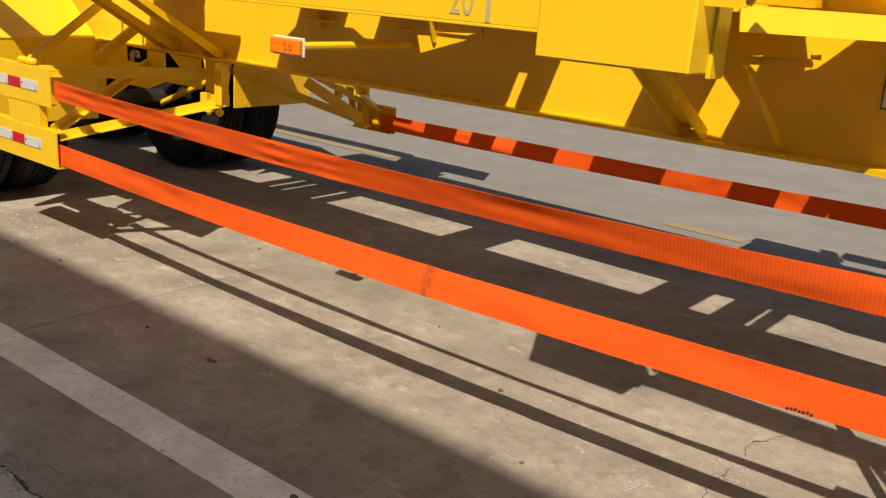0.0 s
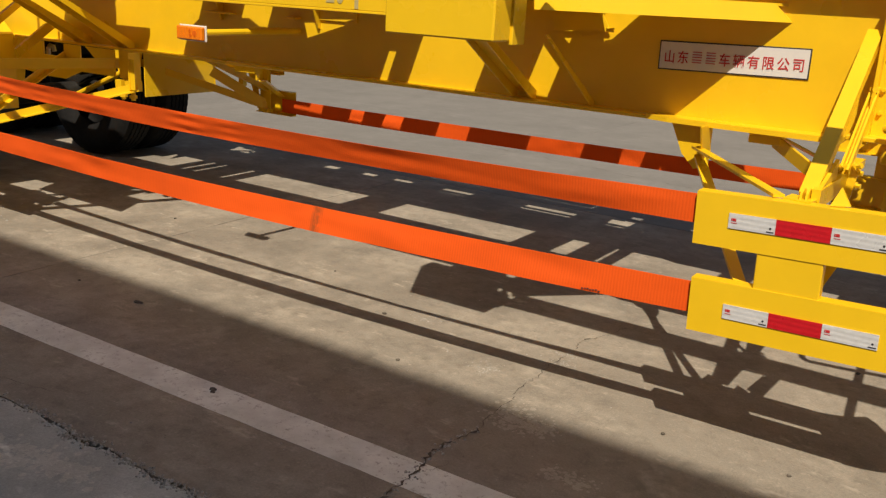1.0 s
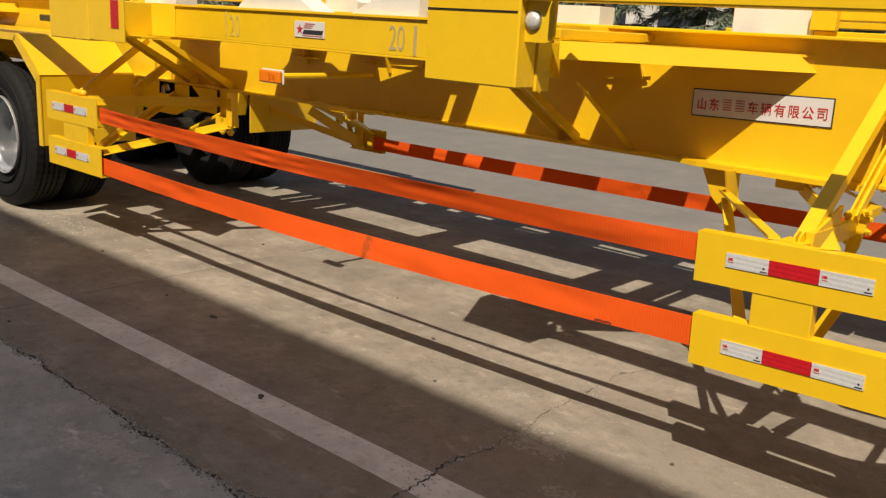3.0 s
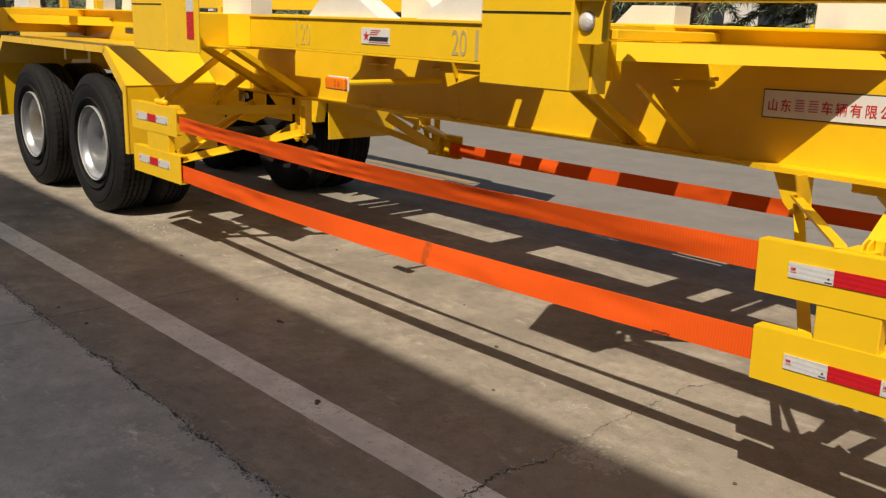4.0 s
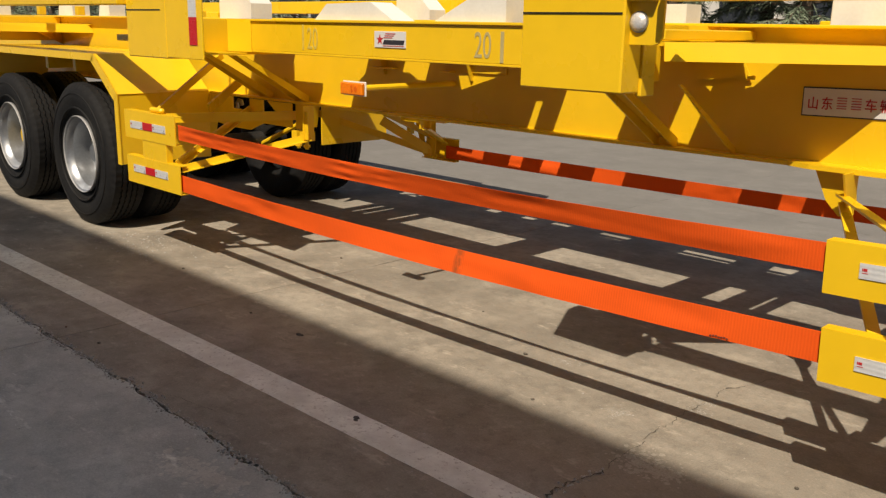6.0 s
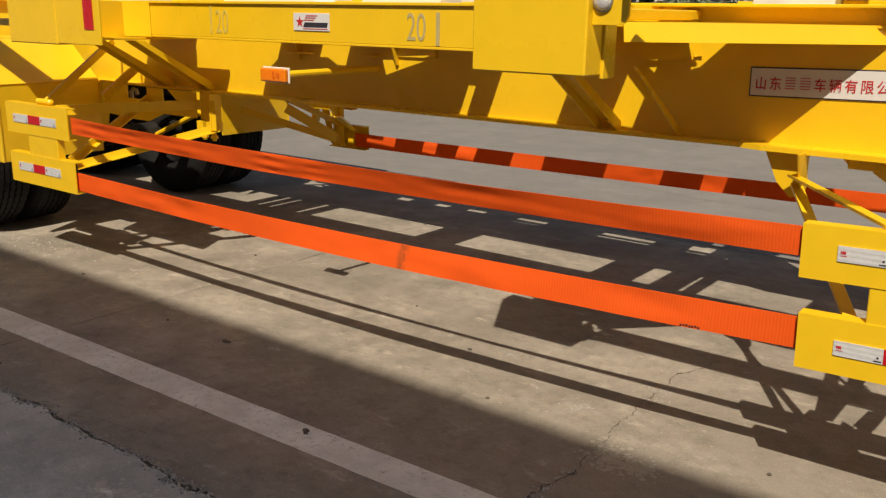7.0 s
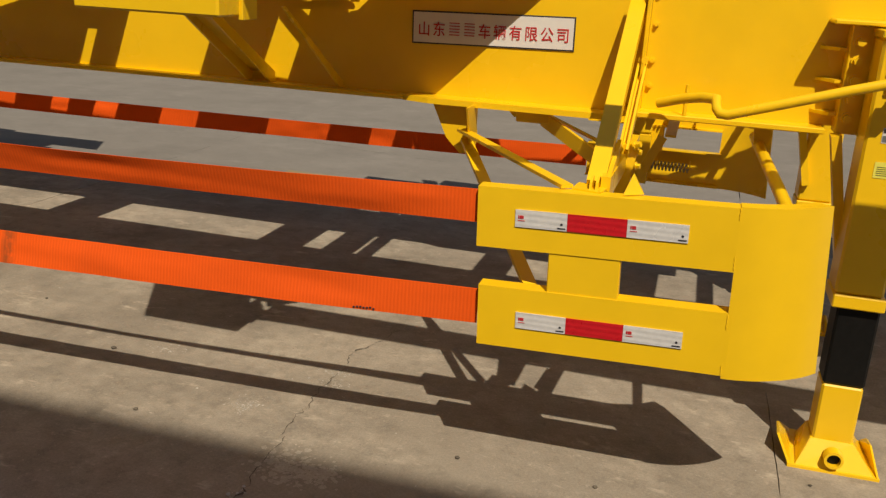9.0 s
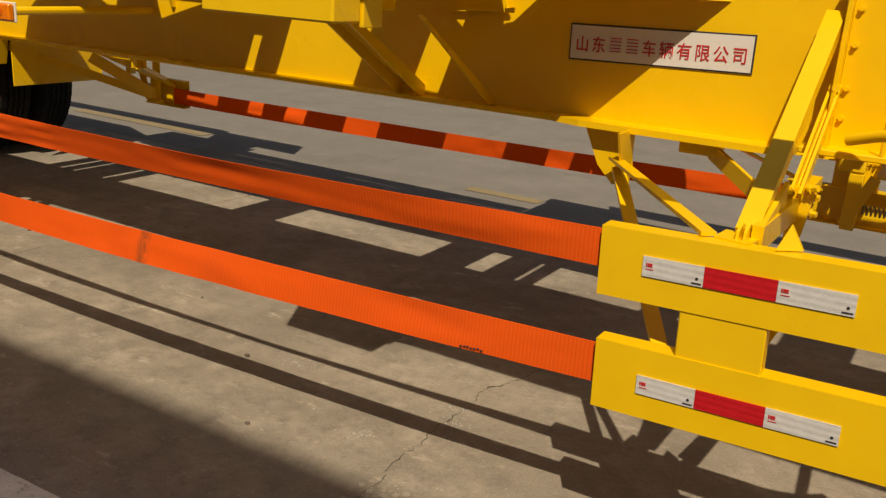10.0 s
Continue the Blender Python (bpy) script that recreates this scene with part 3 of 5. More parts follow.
def cedar(seed, height=7.0, spread=2.6):
    """A cedar: tapered trunk, drooping limbs, and fronds of many narrow needle sprays."""
    r = random.Random(seed)
    tree = new("cedar_tree")
    part("trunk", tube([(0, 0, -0.03), (0.03, 0, height * 0.4), (0, 0.05, height)], [0.16, 0.10, 0.02], 10), BARK, tree, smooth=True)
    limbs, leaf = bmesh.new(), []
    faces = []
    for k in range(150):
        z = r.uniform(0.35, height - 0.3)
        reach = spread * (1 - z / height) * r.uniform(0.75, 1.1) + 0.25
        a = r.uniform(0, 2 * math.pi)
        d = Vector((math.cos(a), math.sin(a), 0))
        pts = [Vector((0, 0, z)) + d * reach * s + Vector((0, 0, 0.25 * reach * s - 0.42 * reach * s * s)) for s in (0, 0.35, 0.7, 1.0)]
        add_tube(limbs, pts, [0.03, 0.02, 0.012, 0.004], 5)
        for j in range(210):
            s = r.uniform(0.25, 1.05)
            base = Vector((0, 0, z)) + d * reach * s + Vector((0, 0, 0.25 * reach * s - 0.42 * reach * s * s))
            out = (d * r.uniform(0.3, 1) + Vector((r.uniform(-1, 1), r.uniform(-1, 1), r.uniform(-0.9, 0.15)))).normalized()
            ln, wd = r.uniform(0.10, 0.24), r.uniform(0.006, 0.013)
            side = out.cross(Vector((r.uniform(-1, 1), r.uniform(-1, 1), 1))).normalized() * wd
            tip = base + out * ln + Vector((0, 0, -0.10 * ln))
            mid = base + out * ln * 0.5
            i = len(leaf)
            leaf.extend([base, mid + side, tip, mid - side])
            faces.append((i, i + 1, i + 2, i + 3))
    part("limb", limbs, BARK, tree)
    me = bpy.data.meshes.new("crown")
    me.from_pydata([tuple(v) for v in leaf], [], faces)
    me.materials.append(NEEDLE)
    crown = new("crown", me)
    crown.parent = tree
    return tagged(tree, "dark green cedar with drooping feathery fronds", "tree", "cedars along the yard")


first = cedar(3)
first.matrix_basis = pose(-2.2, 11.2, 0)
second = cedar(8, 6.4, 2.9)
second.matrix_basis = pose(-5.2, 11.6, 0)
k = 0
for x, y in ((-7.4, 11.2), (-9.6, 11.8), (-11.8, 11.2), (-14.0, 11.7), (-16.2, 11.2), (-18.6, 11.6), (-21.0, 11.3), (-23.6, 11.6), (-26.4, 11.3), (-29.4, 11.6), (-32.4, 11.2), (-35.4, 11.7), (-38.4, 11.3), (-41.6, 11.6), (-44.8, 11.2), (-48.2, 11.6), (-52.0, 11.3),
             (-3.6, 13.0), (-6.6, 13.2), (-10.6, 13.2), (-0.8, 12.8), (0.2, 11.4), (2.6, 11.2), (5.2, 11.6)):
    k += 1
    copy_thing(first if k % 2 else second, pose(x, y, 0, 0, 0, 57 * k))

# a parked dark lorry far down the yard
lorry = tagged(new("parked_lorry"), "dark parked lorry far down the yard", "lorry")
part("cab", block((-37.4, 6.0, 0.5), (-35.6, 8.3, 2.9), 0.08), DARKSTEEL, lorry)
part("cargo_body", block((-46, 5.9, 0.9), (-37.5, 8.35, 3.2), 0.05), BLACK, lorry)
for lx in (-36.6, -40.5, -44.0):
    part("wheel", tube([(lx, 5.95, 0.47), (lx, 6.3, 0.47)], 0.5, 20), RUBBER, lorry)
    part("wheel", tube([(lx, 8.0, 0.47), (lx, 8.3, 0.47)], 0.5, 20), RUBBER, lorry)

# ---------------------------------------------------------------- the trailer
trailer = tagged(new("container_trailer"), "new yellow skeletal container semi-trailer with orange webbing side guards", "trailer")


def tape(parent, x0, x1, z0, z1, y, splits=(0.31, 0.655)):
    """White, red, white reflective tape with a small maker's print on the white parts."""
    w = x1 - x0
    edges = (x0, x0 + w * splits[0], x0 + w * splits[1], x1)
    for i in range(3):
        t = part("reflective_tape", block((edges[i], y - 0.0035, z0), (edges[i + 1] - 0.0006, y - 0.0008, z1), 0),
                 TAPE_RED if i == 1 else TAPE_WHITE, parent, "red reflective tape" if i == 1 else "white reflective tape")
        if i != 1:
            h = z1 - z0
            bm = bmesh.new()
            add_box(bm, (edges[i] + 0.008, y - 0.0046, z0 + h * 0.50), (edges[i] + 0.011, y - 0.0036, z0 + h * 0.68))
            add_box(bm, (edges[i] + 0.012, y - 0.0046, z0 + h * 0.50), (edges[i] + 0.023, y - 0.0036, z0 + h * 0.68))
            add_box(bm, (edges[i] + 0.008, y - 0.0046, z0 + h * 0.36), (edges[i] + 0.026, y - 0.0036, z0 + h * 0.40))
            part("red_print", bm, RED, t)
            bm = bmesh.new()
            e = edges[i + 1]
            add_tube(bm, [(e - 0.015, y - 0.0046, z0 + h * 0.36), (e - 0.015, y - 0.0036, z0 + h * 0.36)], 0.0034, 10)
            add_box(bm, (e - 0.026, y - 0.0046, z0 + h * 0.10), (e - 0.004, y - 0.0036, z0 + h * 0.17))
            part("dark_print", bm, INK, t)


def bolt(c, axis, r, h, parent):
    part("bolt", disc_bolt(bmesh.new(), c, axis, r, h), YELLOW, parent)


def band(x0, x1, z0, z1, depth=0.055, t=0.006):
    """A pressed guard rail: a channel with its flat face outwards."""
    pts = [(x0, 0, z0), (x0, 0, z1), (x0, depth, z1), (x0, depth, z1 - t), (x0, t, z1 - t), (x0, t, z0 + t), (x0, depth, z0 + t), (x0, depth, z0)]
    return rounded(add_prism(bmesh.new(), pts, (x1 - x0, 0, 0)), 0.005, 2)


def strap(z_left, z_right, lean, seed, x0=-4.045, x1=0.02, high=0.094, pleats=()):
    """A tensioned strap with soft folds, with a slack of a few millimetres."""
    r = random.Random(seed)
    bm = bmesh.new()
    nx, nz, th = 220, 9, 0.0035
    folds = [(r.uniform(x0 + 0.3, x1 - 0.3), r.uniform(0.05, 0.25), r.uniform(-0.0035, 0.0035), r.uniform(-1, 1)) for _ in range(12)]
    front, back = [], []
    for i in range(nx + 1):
        s = i / nx
        x = x0 + (x1 - x0) * s
        sag = -0.018 * 4 * s * (1 - s)
        zc = z_left + (z_right - z_left) * s + sag
        twist = (lean[0] * (1 - s) + lean[1] * s) * min(1.0, 7 * s, 7 * (1 - s)) + 0.10 * math.sin(2.1 * x + seed) * math.sin(math.pi * s)
        f_row, b_row = [], []
        for j in range(nz + 1):
            u = j / nz - 0.5
            y = 0.022 - 0.045 * math.sin(math.pi * s) + math.sin(twist) * u * high
            for fx, fw, fa, ft in folds:
                y += fa * math.exp(-((x - fx - ft * 0.08 * u) / fw) ** 2) * math.cos(5 * u + ft)
            for px, pw, pa, pf in pleats:
                y += pa * math.exp(-((x - px) / pw) ** 2) * math.sin(pf * u + 3.0 * (x - px))
            y += 0.0016 * noise.noise(Vector((x * 6, u * 3, seed)))
            z = zc + math.cos(twist) * u * high
            f_row.append(bm.verts.new((x, y, z)))
            b_row.append(bm.verts.new((x, y + th, z)))
        front.append(f_row), back.append(b_row)
    for i in range(nx):
        for j in range(nz):
            bm.faces.new((front[i][j], front[i + 1][j], front[i + 1][j + 1], front[i][j + 1]))
            bm.faces.new((back[i][j], back[i][j + 1], back[i + 1][j + 1], back[i + 1][j]))
        for j in (0, nz):
            bm.faces.new((front[i][j], back[i][j], back[i + 1][j], front[i + 1][j]))
    for i in (0, nx):
        for j in range(nz):
            bm.faces.new((front[i][j], front[i][j + 1], back[i][j + 1], back[i][j]))
    return bm


def side_guard():
    # front panel with its rounded nose
    panel = part("guard_panel", band(0.012, 0.69, 0.757, 0.926), YELLOW, trailer, "yellow steel side guard panel with a rounded nose", True)
    part("lower_rail", band(0.022, 0.70, 0.468, 0.645), YELLOW, panel, smooth=True)
    part("web_plate", block((0.212, 0.003, 0.636), (0.405, 0.05, 0.76), 0.003), YELLOW, panel)
    def arc(end, inset=0.0, n=14):
        return [(0.69 + (0.315 - inset) * math.sin(radians(end) * i / n), 0.315 - (0.315 - inset) * math.cos(radians(end) * i / n)) for i in range(n + 1)]

    bm = bmesh.new()
    rings = []
    for z, end in ((0.460, 52.0), (0.930, 46.0)):
        rings.append([bm.verts.new((x, y, z)) for x, y in arc(end) + arc(end, 0.006)[::-1]])
    count = len(rings[0])
    bm.faces.new(rings[0])
    bm.faces.new(rings[1][::-1])
    for i in range(count):
        k = (i + 1) % count
        bm.faces.new((rings[0][i], rings[1][i], rings[1][k], rings[0][k]))
    part("nose", bm, YELLOW, panel, smooth=True)
    part("nose_lip", add_prism(bmesh.new(), [(x, y, 0.9235) for x, y in arc(45.5, 0.007) + arc(45.5, 0.05)[::-1]], (0, 0, 0.006)), YELLOW, panel)
    for z0, z1 in ((0.895, 0.926), (0.762, 0.80), (0.60, 0.640), (0.468, 0.500)):
        bead = [(0.689 + rng.uniform(-0.001, 0.001), -0.0005, z0 + (z1 - z0) * k / 6) for k in range(7)]
        part("weld_bead", tube(bead, [0.0012 + 0.0009 * (k % 2) for k in range(7)], 6), YELLOW, panel)
    tape(panel, 0.118, 0.571, 0.823, 0.871, 0.0)
    tape(panel, 0.132, 0.583, 0.531, 0.578, 0.0)
    if not FLIP["on"]:
        panel.matrix_basis = Matrix.Translation((0.345, 0, 0.705)) @ pose(0, 0, 0, 0, -1.75, 0) @ Matrix.Translation((-0.345, 0, -0.705))
    # rear panel
    rear = part("guard_panel", band(-4.73, -4.045, 0.765, 0.95), YELLOW, trailer, "yellow steel side guard panel by the wheels", True)
    part("lower_rail", band(-4.30 if FLIP["on"] else -4.73, -3.92 if FLIP["on"] else -4.01, 0.46, 0.645), YELLOW, rear, smooth=True)
    part("web_plate", block((-4.50, 0.003, 0.641), (-4.45 if FLIP["on"] else -4.18, 0.05, 0.77), 0.003), YELLOW, rear)
    tape(rear, -4.645, -4.168, 0.832, 0.882, 0.0, (0.36, 0.64))
    tape(rear, -4.635, -4.165, 0.538, 0.588, 0.0, (0.36, 0.64))
    # webbing
    part("webbing_strap", strap(0.853, 0.855, (-0.24, -0.26), 1, pleats=((-3.80, 0.16, 0.0036, 12), (-3.45, 0.10, 0.0020, 15), (-3.05, 0.22, 0.0018, 11), (-2.32, 0.12, 0.0034, 13), (-2.05, 0.08, 0.0022, 16), (-1.2, 0.3, 0.0014, 9))), STRAP_CLEAN if FLIP["on"] else STRAP, trailer, "orange woven strap stretched between the guard panels", True)
    low = part("webbing_strap", strap(0.532, 0.562, (0.05, 0.18), 5, high=0.104, pleats=((-1.545, 0.012, 0.003, 4), (-3.2, 0.3, 0.002, 8))), STRAP_CLEAN if FLIP["on"] else STRAP, trailer, "orange woven strap stretched between the guard panels", True)
    if not FLIP["on"]:
        bm = bmesh.new()
        for k in range(7):
            x = -0.350 + 0.010 * k
            row = sorted((v.co for v in low.data.vertices if abs(v.co.x - x) < 0.0095), key=lambda c: c.z)
            foot = row[0]
            add_box(bm, (x, foot.y - 0.0040, foot.z + 0.006 + 0.0012 * (k % 3)), (x + 0.006, foot.y - 0.0002, foot.z + 0.0095 + 0.0012 * (k % 3)))
        part("stitching", bm, INK, low, "frayed dark stitching")
    # hanger under the beam with its two stays to the front panel
    hanger = part("guard_hanger", prism([(-0.36, 0.74, 1.03), (-0.20, 0.74, 1.03), (-0.185, 0.74, 0.90), (-0.20, 0.74, 0.855), (-0.245, 0.74, 0.845), (-0.30, 0.74, 0.90)], (0, 0.008, 0)), YELLOW, trailer)
    part("hanger_flange", prism([(-0.196, 0.60, 1.03), (-0.196, 0.742, 1.03), (-0.196, 0.742, 0.86), (-0.196, 0.69, 0.845)], (0.007, 0, 0)), YELLOW, hanger)
    part("stay", bar((-0.232, 0.70, 0.938), (0.238, 0.05, 0.930), 0.036, 0.010), YELLOW, hanger)
    part("stay", bar((-0.215, 0.70, 0.905), (0.165, 0.06, 0.62), 0.040, 0.012), YELLOW, hanger)
    part("hanger_flange", block((-0.06, 0.78, 0.972), (0.06, 0.86, 1.022)), YELLOW, hanger)
    part("stay", bar((0.03, 0.82, 0.985), (0.34, 0.46, 0.89), 0.012, 0.05), YELLOW, hanger)
    # big folding strut from the web down to the front panel
    strut = part("guard_strut", bar((0.322, 0.752, 1.405), (0.306, 0.120, 0.925), 0.050, 0.042, (0, -0.6, 0.8), 0.005), YELLOW, trailer)
    part("cleat", prism([(0.250, 0.050, 0.921), (0.330, 0.025, 0.923), (0.345, 0.105, 0.923), (0.258, 0.130, 0.921)], (0, 0, 0.007), 0.002), YELLOW, strut)
    for x in (0.296, 0.312):
        part("lug", prism([(x, 0.048, 0.928), (x, 0.110, 0.928), (x, 0.112, 0.950), (x, 0.082, 0.962), (x, 0.052, 0.948)], (0.007, 0, 0), 0.001), YELLOW, strut)
    part("hinge_arm", bar((0.335, 0.085, 0.930), (0.345, 0.600, 0.928), 0.026, 0.060, bevel=0.002), YELLOW, strut)
    part("arm_wedge", prism([(0.334, 0.095, 0.960), (0.334, 0.330, 0.957), (0.334, 0.330, 1.022), (0.334, 0.200, 0.985)], (0.012, 0, 0), 0.002), YELLOW, strut)
    part("hinge_block", rounded(add_prism(bmesh.new(), [(0.326, 0.430, 0.957), (0.378, 0.490, 0.957), (0.378, 0.660, 0.957), (0.326, 0.660, 0.957)], (0, 0, 0.030)), 0.003), YELLOW, strut)
    rod = bmesh.new()
    add_bar(rod, (0.346, 0.742, 1.215), (0.334, 0.455, 0.960), 0.008, 0.040, (0, -0.7, 0.7))
    add_bar(rod, (0.368, 0.742, 1.215), (0.356, 0.455, 0.960), 0.008, 0.040, (0, -0.7, 0.7))
    add_bar(rod, (0.357, 0.755, 1.205), (0.345, 0.470, 0.950), 0.014, 0.010, (0, -0.7, 0.7))
    part("rod", rounded(rod, 0.0015), YELLOW, strut)
    bolt((0.356, 0.715, 1.222), (0.3, -1, 0), 0.011, 0.026, strut)
    bolt((0.374, 0.470, 0.985), (1, -0.4, 0.3), 0.010, 0.024, strut)
    bolt((0.335, 0.440, 0.975), (-0.4, -1, 0), 0.009, 0.018, strut)
    part("brace_plate", prism([(0.326, 0.475, 0.972), (0.378, 0.482, 0.990), (0.384, 0.484, 0.945), (0.372, 0.480, 0.860), (0.352, 0.478, 0.805), (0.328, 0.476, 0.805), (0.332, 0.476, 0.900)], (0, 0.010, 0), 0.002), YELLOW, strut)
    for z in (0.962, 0.918):
        bolt((0.384, 0.490, z), (1, -0.2, 0), 0.009, 0.016, strut)
    part("clip", prism([(0.388, 0.02, 0.930), (0.408, 0.05, 0.985), (0.440, 0.05, 0.932)], (0, 0.012, 0)), YELLOW, strut)
    part("lower_brace", bar((0.462, 0.055, 0.900), (0.448, 0.52, 0.790), 0.050, 0.012), YELLOW, strut)
    part("lower_brace", bar((0.410, 0.37, 0.760), (0.315, 0.34, 0.540), 0.045, 0.010, (0, 1, 0)), YELLOW, strut)
    # return springs behind the panel, and the tube on which it folds
    for z, a, b in ((0.568, 0.352, 0.548), (0.842, 0.388, 0.575)) if FLIP["on"] else ():
        turns, pts = 11, []
        for i in range(turns * 10 + 1):
            q = 2 * math.pi * i / 10
            pts.append((a + (b - a) * i / (turns * 10), 0.100 + 0.020 * math.cos(q), z + 0.020 * math.sin(q)))
        part("spring", tube(pts, 0.0050, 6), SPRING, panel, "dark coil spring", True)
        part("spring_rod", tube([(a - 0.02, 0.100, z), (b + 0.045, 0.100, z)], 0.006, 8), YELLOW, panel)
        part("spring_lug", block((b + 0.001, 0.058, z - 0.030), (b + 0.008, 0.122, z + 0.030), 0.001), YELLOW, panel)
    part("back_post", block((0.285, 0.058, 0.470), (0.345, 0.130, 0.725), 0.003), YELLOW, panel)
    part("back_post", block((0.235, 0.060, 0.7265), (0.345, 0.135, 0.805), 0.010), YELLOW, panel)
    part("fold_tube", tube([(0.762, 1.02, 0.950), (0.772, 0.80, 0.941), (0.800, 0.30, 0.915), (0.812, 0.085, 0.900)], 0.0185, 14), YELLOW, panel, smooth=True)
    part("tube_clamp", prism([(0.745, 0.86, 1.044), (0.795, 0.86, 1.044), (0.805, 0.86, 0.985), (0.790, 0.86, 0.925), (0.752, 0.86, 0.925)], (0, 0.012, 0), 0.002), YELLOW, panel)
    # stays of the rear panel
    bracket = part("guard_hanger", block((-3.80, 0.74, 0.852), (-3.61, 0.75, 1.019), 0.002), YELLOW, trailer)
    part("post_flange", block((-3.615, 0.66, 0.805), (-3.605, 0.739, 1.019), 0.002), YELLOW, bracket)
    part("post_flange", block((-3.604, 0.665, 0.805), (-3.565, 0.673, 0.985), 0.002), YELLOW, bracket)
    if FLIP["on"]:
        part("stay", bar((-5.00, 0.60, 0.800), (-4.12, 0.10, 0.520), 0.010, 0.055), YELLOW, bracket)
        part("stay", bar((-4.42, 0.40, 0.780), (-4.13, 0.09, 0.520), 0.012, 0.075), YELLOW, bracket)
        part("post_flange", prism([(-4.32, 0.12, 0.80), (-4.24, 0.12, 0.80), (-4.17, 0.12, 0.50), (-4.21, 0.12, 0.50)], (0, 0.008, 0)), YELLOW, bracket)
        part("post_flange", block((-4.16, 0.10, 0.49), (-4.09, 0.108, 0.80), 0.002), YELLOW, bracket)
        part("clamp", block((-4.20, 0.07, 0.478), (-4.10, 0.13, 0.505), 0.003), YELLOW, bracket)
    for x in () if FLIP["on"] else (-3.735, -3.645):
        bm = bmesh.new()
        add_box(bm, (x - 0.028, 0.68, 0.790), (x + 0.028, 0.76, 0.851))
        add_tube(bm, [(x, 0.715, 0.80), (x, 0.715, 0.735)], 0.013, 10)
        add_tube(bm, [(x, 0.715, 0.765), (x, 0.715, 0.748)], 0.023, 6)
        part("clamp", bm, YELLOW, bracket)
    part("stay", bar((-4.24, 0.05, 0.925), (-3.80, 0.745, 0.940), 0.012, 0.060), YELLOW, bracket)
    part("stay", angle_iron((-4.06, 0.05, 0.60), (-3.60, 0.72, 0.80), 0.045), YELLOW, bracket)
    part("stay", angle_iron((-4.15, 0.06, 0.62), (-4.30, 0.72, 0.93), 0.045), YELLOW, bracket)
    part("stay", bar((-4.35, 0.04, 0.95), (-4.62, 0.70, 1.30), 0.02, 0.045), YELLOW, bracket)
    part("stay", bar((-4.26, 0.37, 0.970), (-4.43, 0.74, 1.140), 0.016, 0.060), YELLOW, bracket)
    if not FLIP["on"]:
        for pts in ([(-5.00, 1.018), (-5.00, 0.84), (-4.525, 0.80), (-4.525, 1.018)], [(-4.5245, 0.936), (-4.5245, 0.80), (-4.307, 0.80), (-4.307, 0.936)],
                    [(-4.3065, 1.018), (-4.3065, 0.80), (-4.142, 0.86), (-4.142, 1.018)], [(-4.1415, 0.917), (-4.1415, 0.86), (-3.81, 0.86), (-3.81, 0.934)],
                    [(-4.09, 1.018), (-3.97, 0.9345), (-3.81, 0.9345), (-3.81, 1.018)]):
            part("hanger_plate", prism([(x, 0.715, z) for x, z in pts], (0, 0.010, 0), 0.001), YELLOW, bracket)
        part("air_valve", tube([(-4.60, 0.80, 0.925), (-4.60, 0.80, 0.965), (-4.58, 0.80, 0.985), (-4.545, 0.80, 0.98), (-4.535, 0.80, 0.95)], 0.014, 10), STEEL, bracket, smooth=True)
    part("clip", block((-4.42, 0.02, 0.952), (-4.26, 0.06, 0.985), 0.012), YELLOW, bracket)


def main_beam():
    beam = part("main_beam", block((-9.6, 0.786, 1.036), (0.352, 0.798, 1.548), 0), YELLOW, trailer, "deep yellow steel main beam")
    part("bottom_flange", block((-9.6, 0.722, 1.020), (-0.46, 0.862, 1.036), 0.003), YELLOW, beam)
    part("bottom_flange", prism([(-0.46, 0.722, 1.020), (-0.36, 0.690, 1.020), (0.28, 0.690, 1.020), (0.28, 0.894, 1.020), (-0.36, 0.894, 1.020), (-0.46, 0.862, 1.020)], (0, 0, 0.020)), YELLOW, beam)
    part("top_flange", block((-9.6, 0.722, 1.548), (4.0, 0.862, 1.562), 0.003), YELLOW, beam)
    neck = part("neck_web", block((0.366, 0.738, 1.062), (4.0, 0.750, 1.547), 0), YELLOW, beam)
    part("end_post", block((0.3525, 0.690, 1.03), (0.3655, 0.862, 1.547), 0.002), YELLOW, beam)
    part("bottom_flange", block((0.30, 0.652, 1.044), (0.93, 0.862, 1.062), 0.003), YELLOW, beam)
    for z in (1.14, 1.22, 1.335, 1.43):
        bolt((0.384, 0.738, z), (0, -1, 0), 0.007, 0.014, beam)
    # small stiffeners and shelf brackets on the web
    for x in (-2.95, -2.25):
        part("stiffener", prism([(x, 0.724, 1.37), (x, 0.786, 1.37), (x, 0.786, 1.25), (x, 0.770, 1.25)], (0.01, 0, 0)), YELLOW, beam)


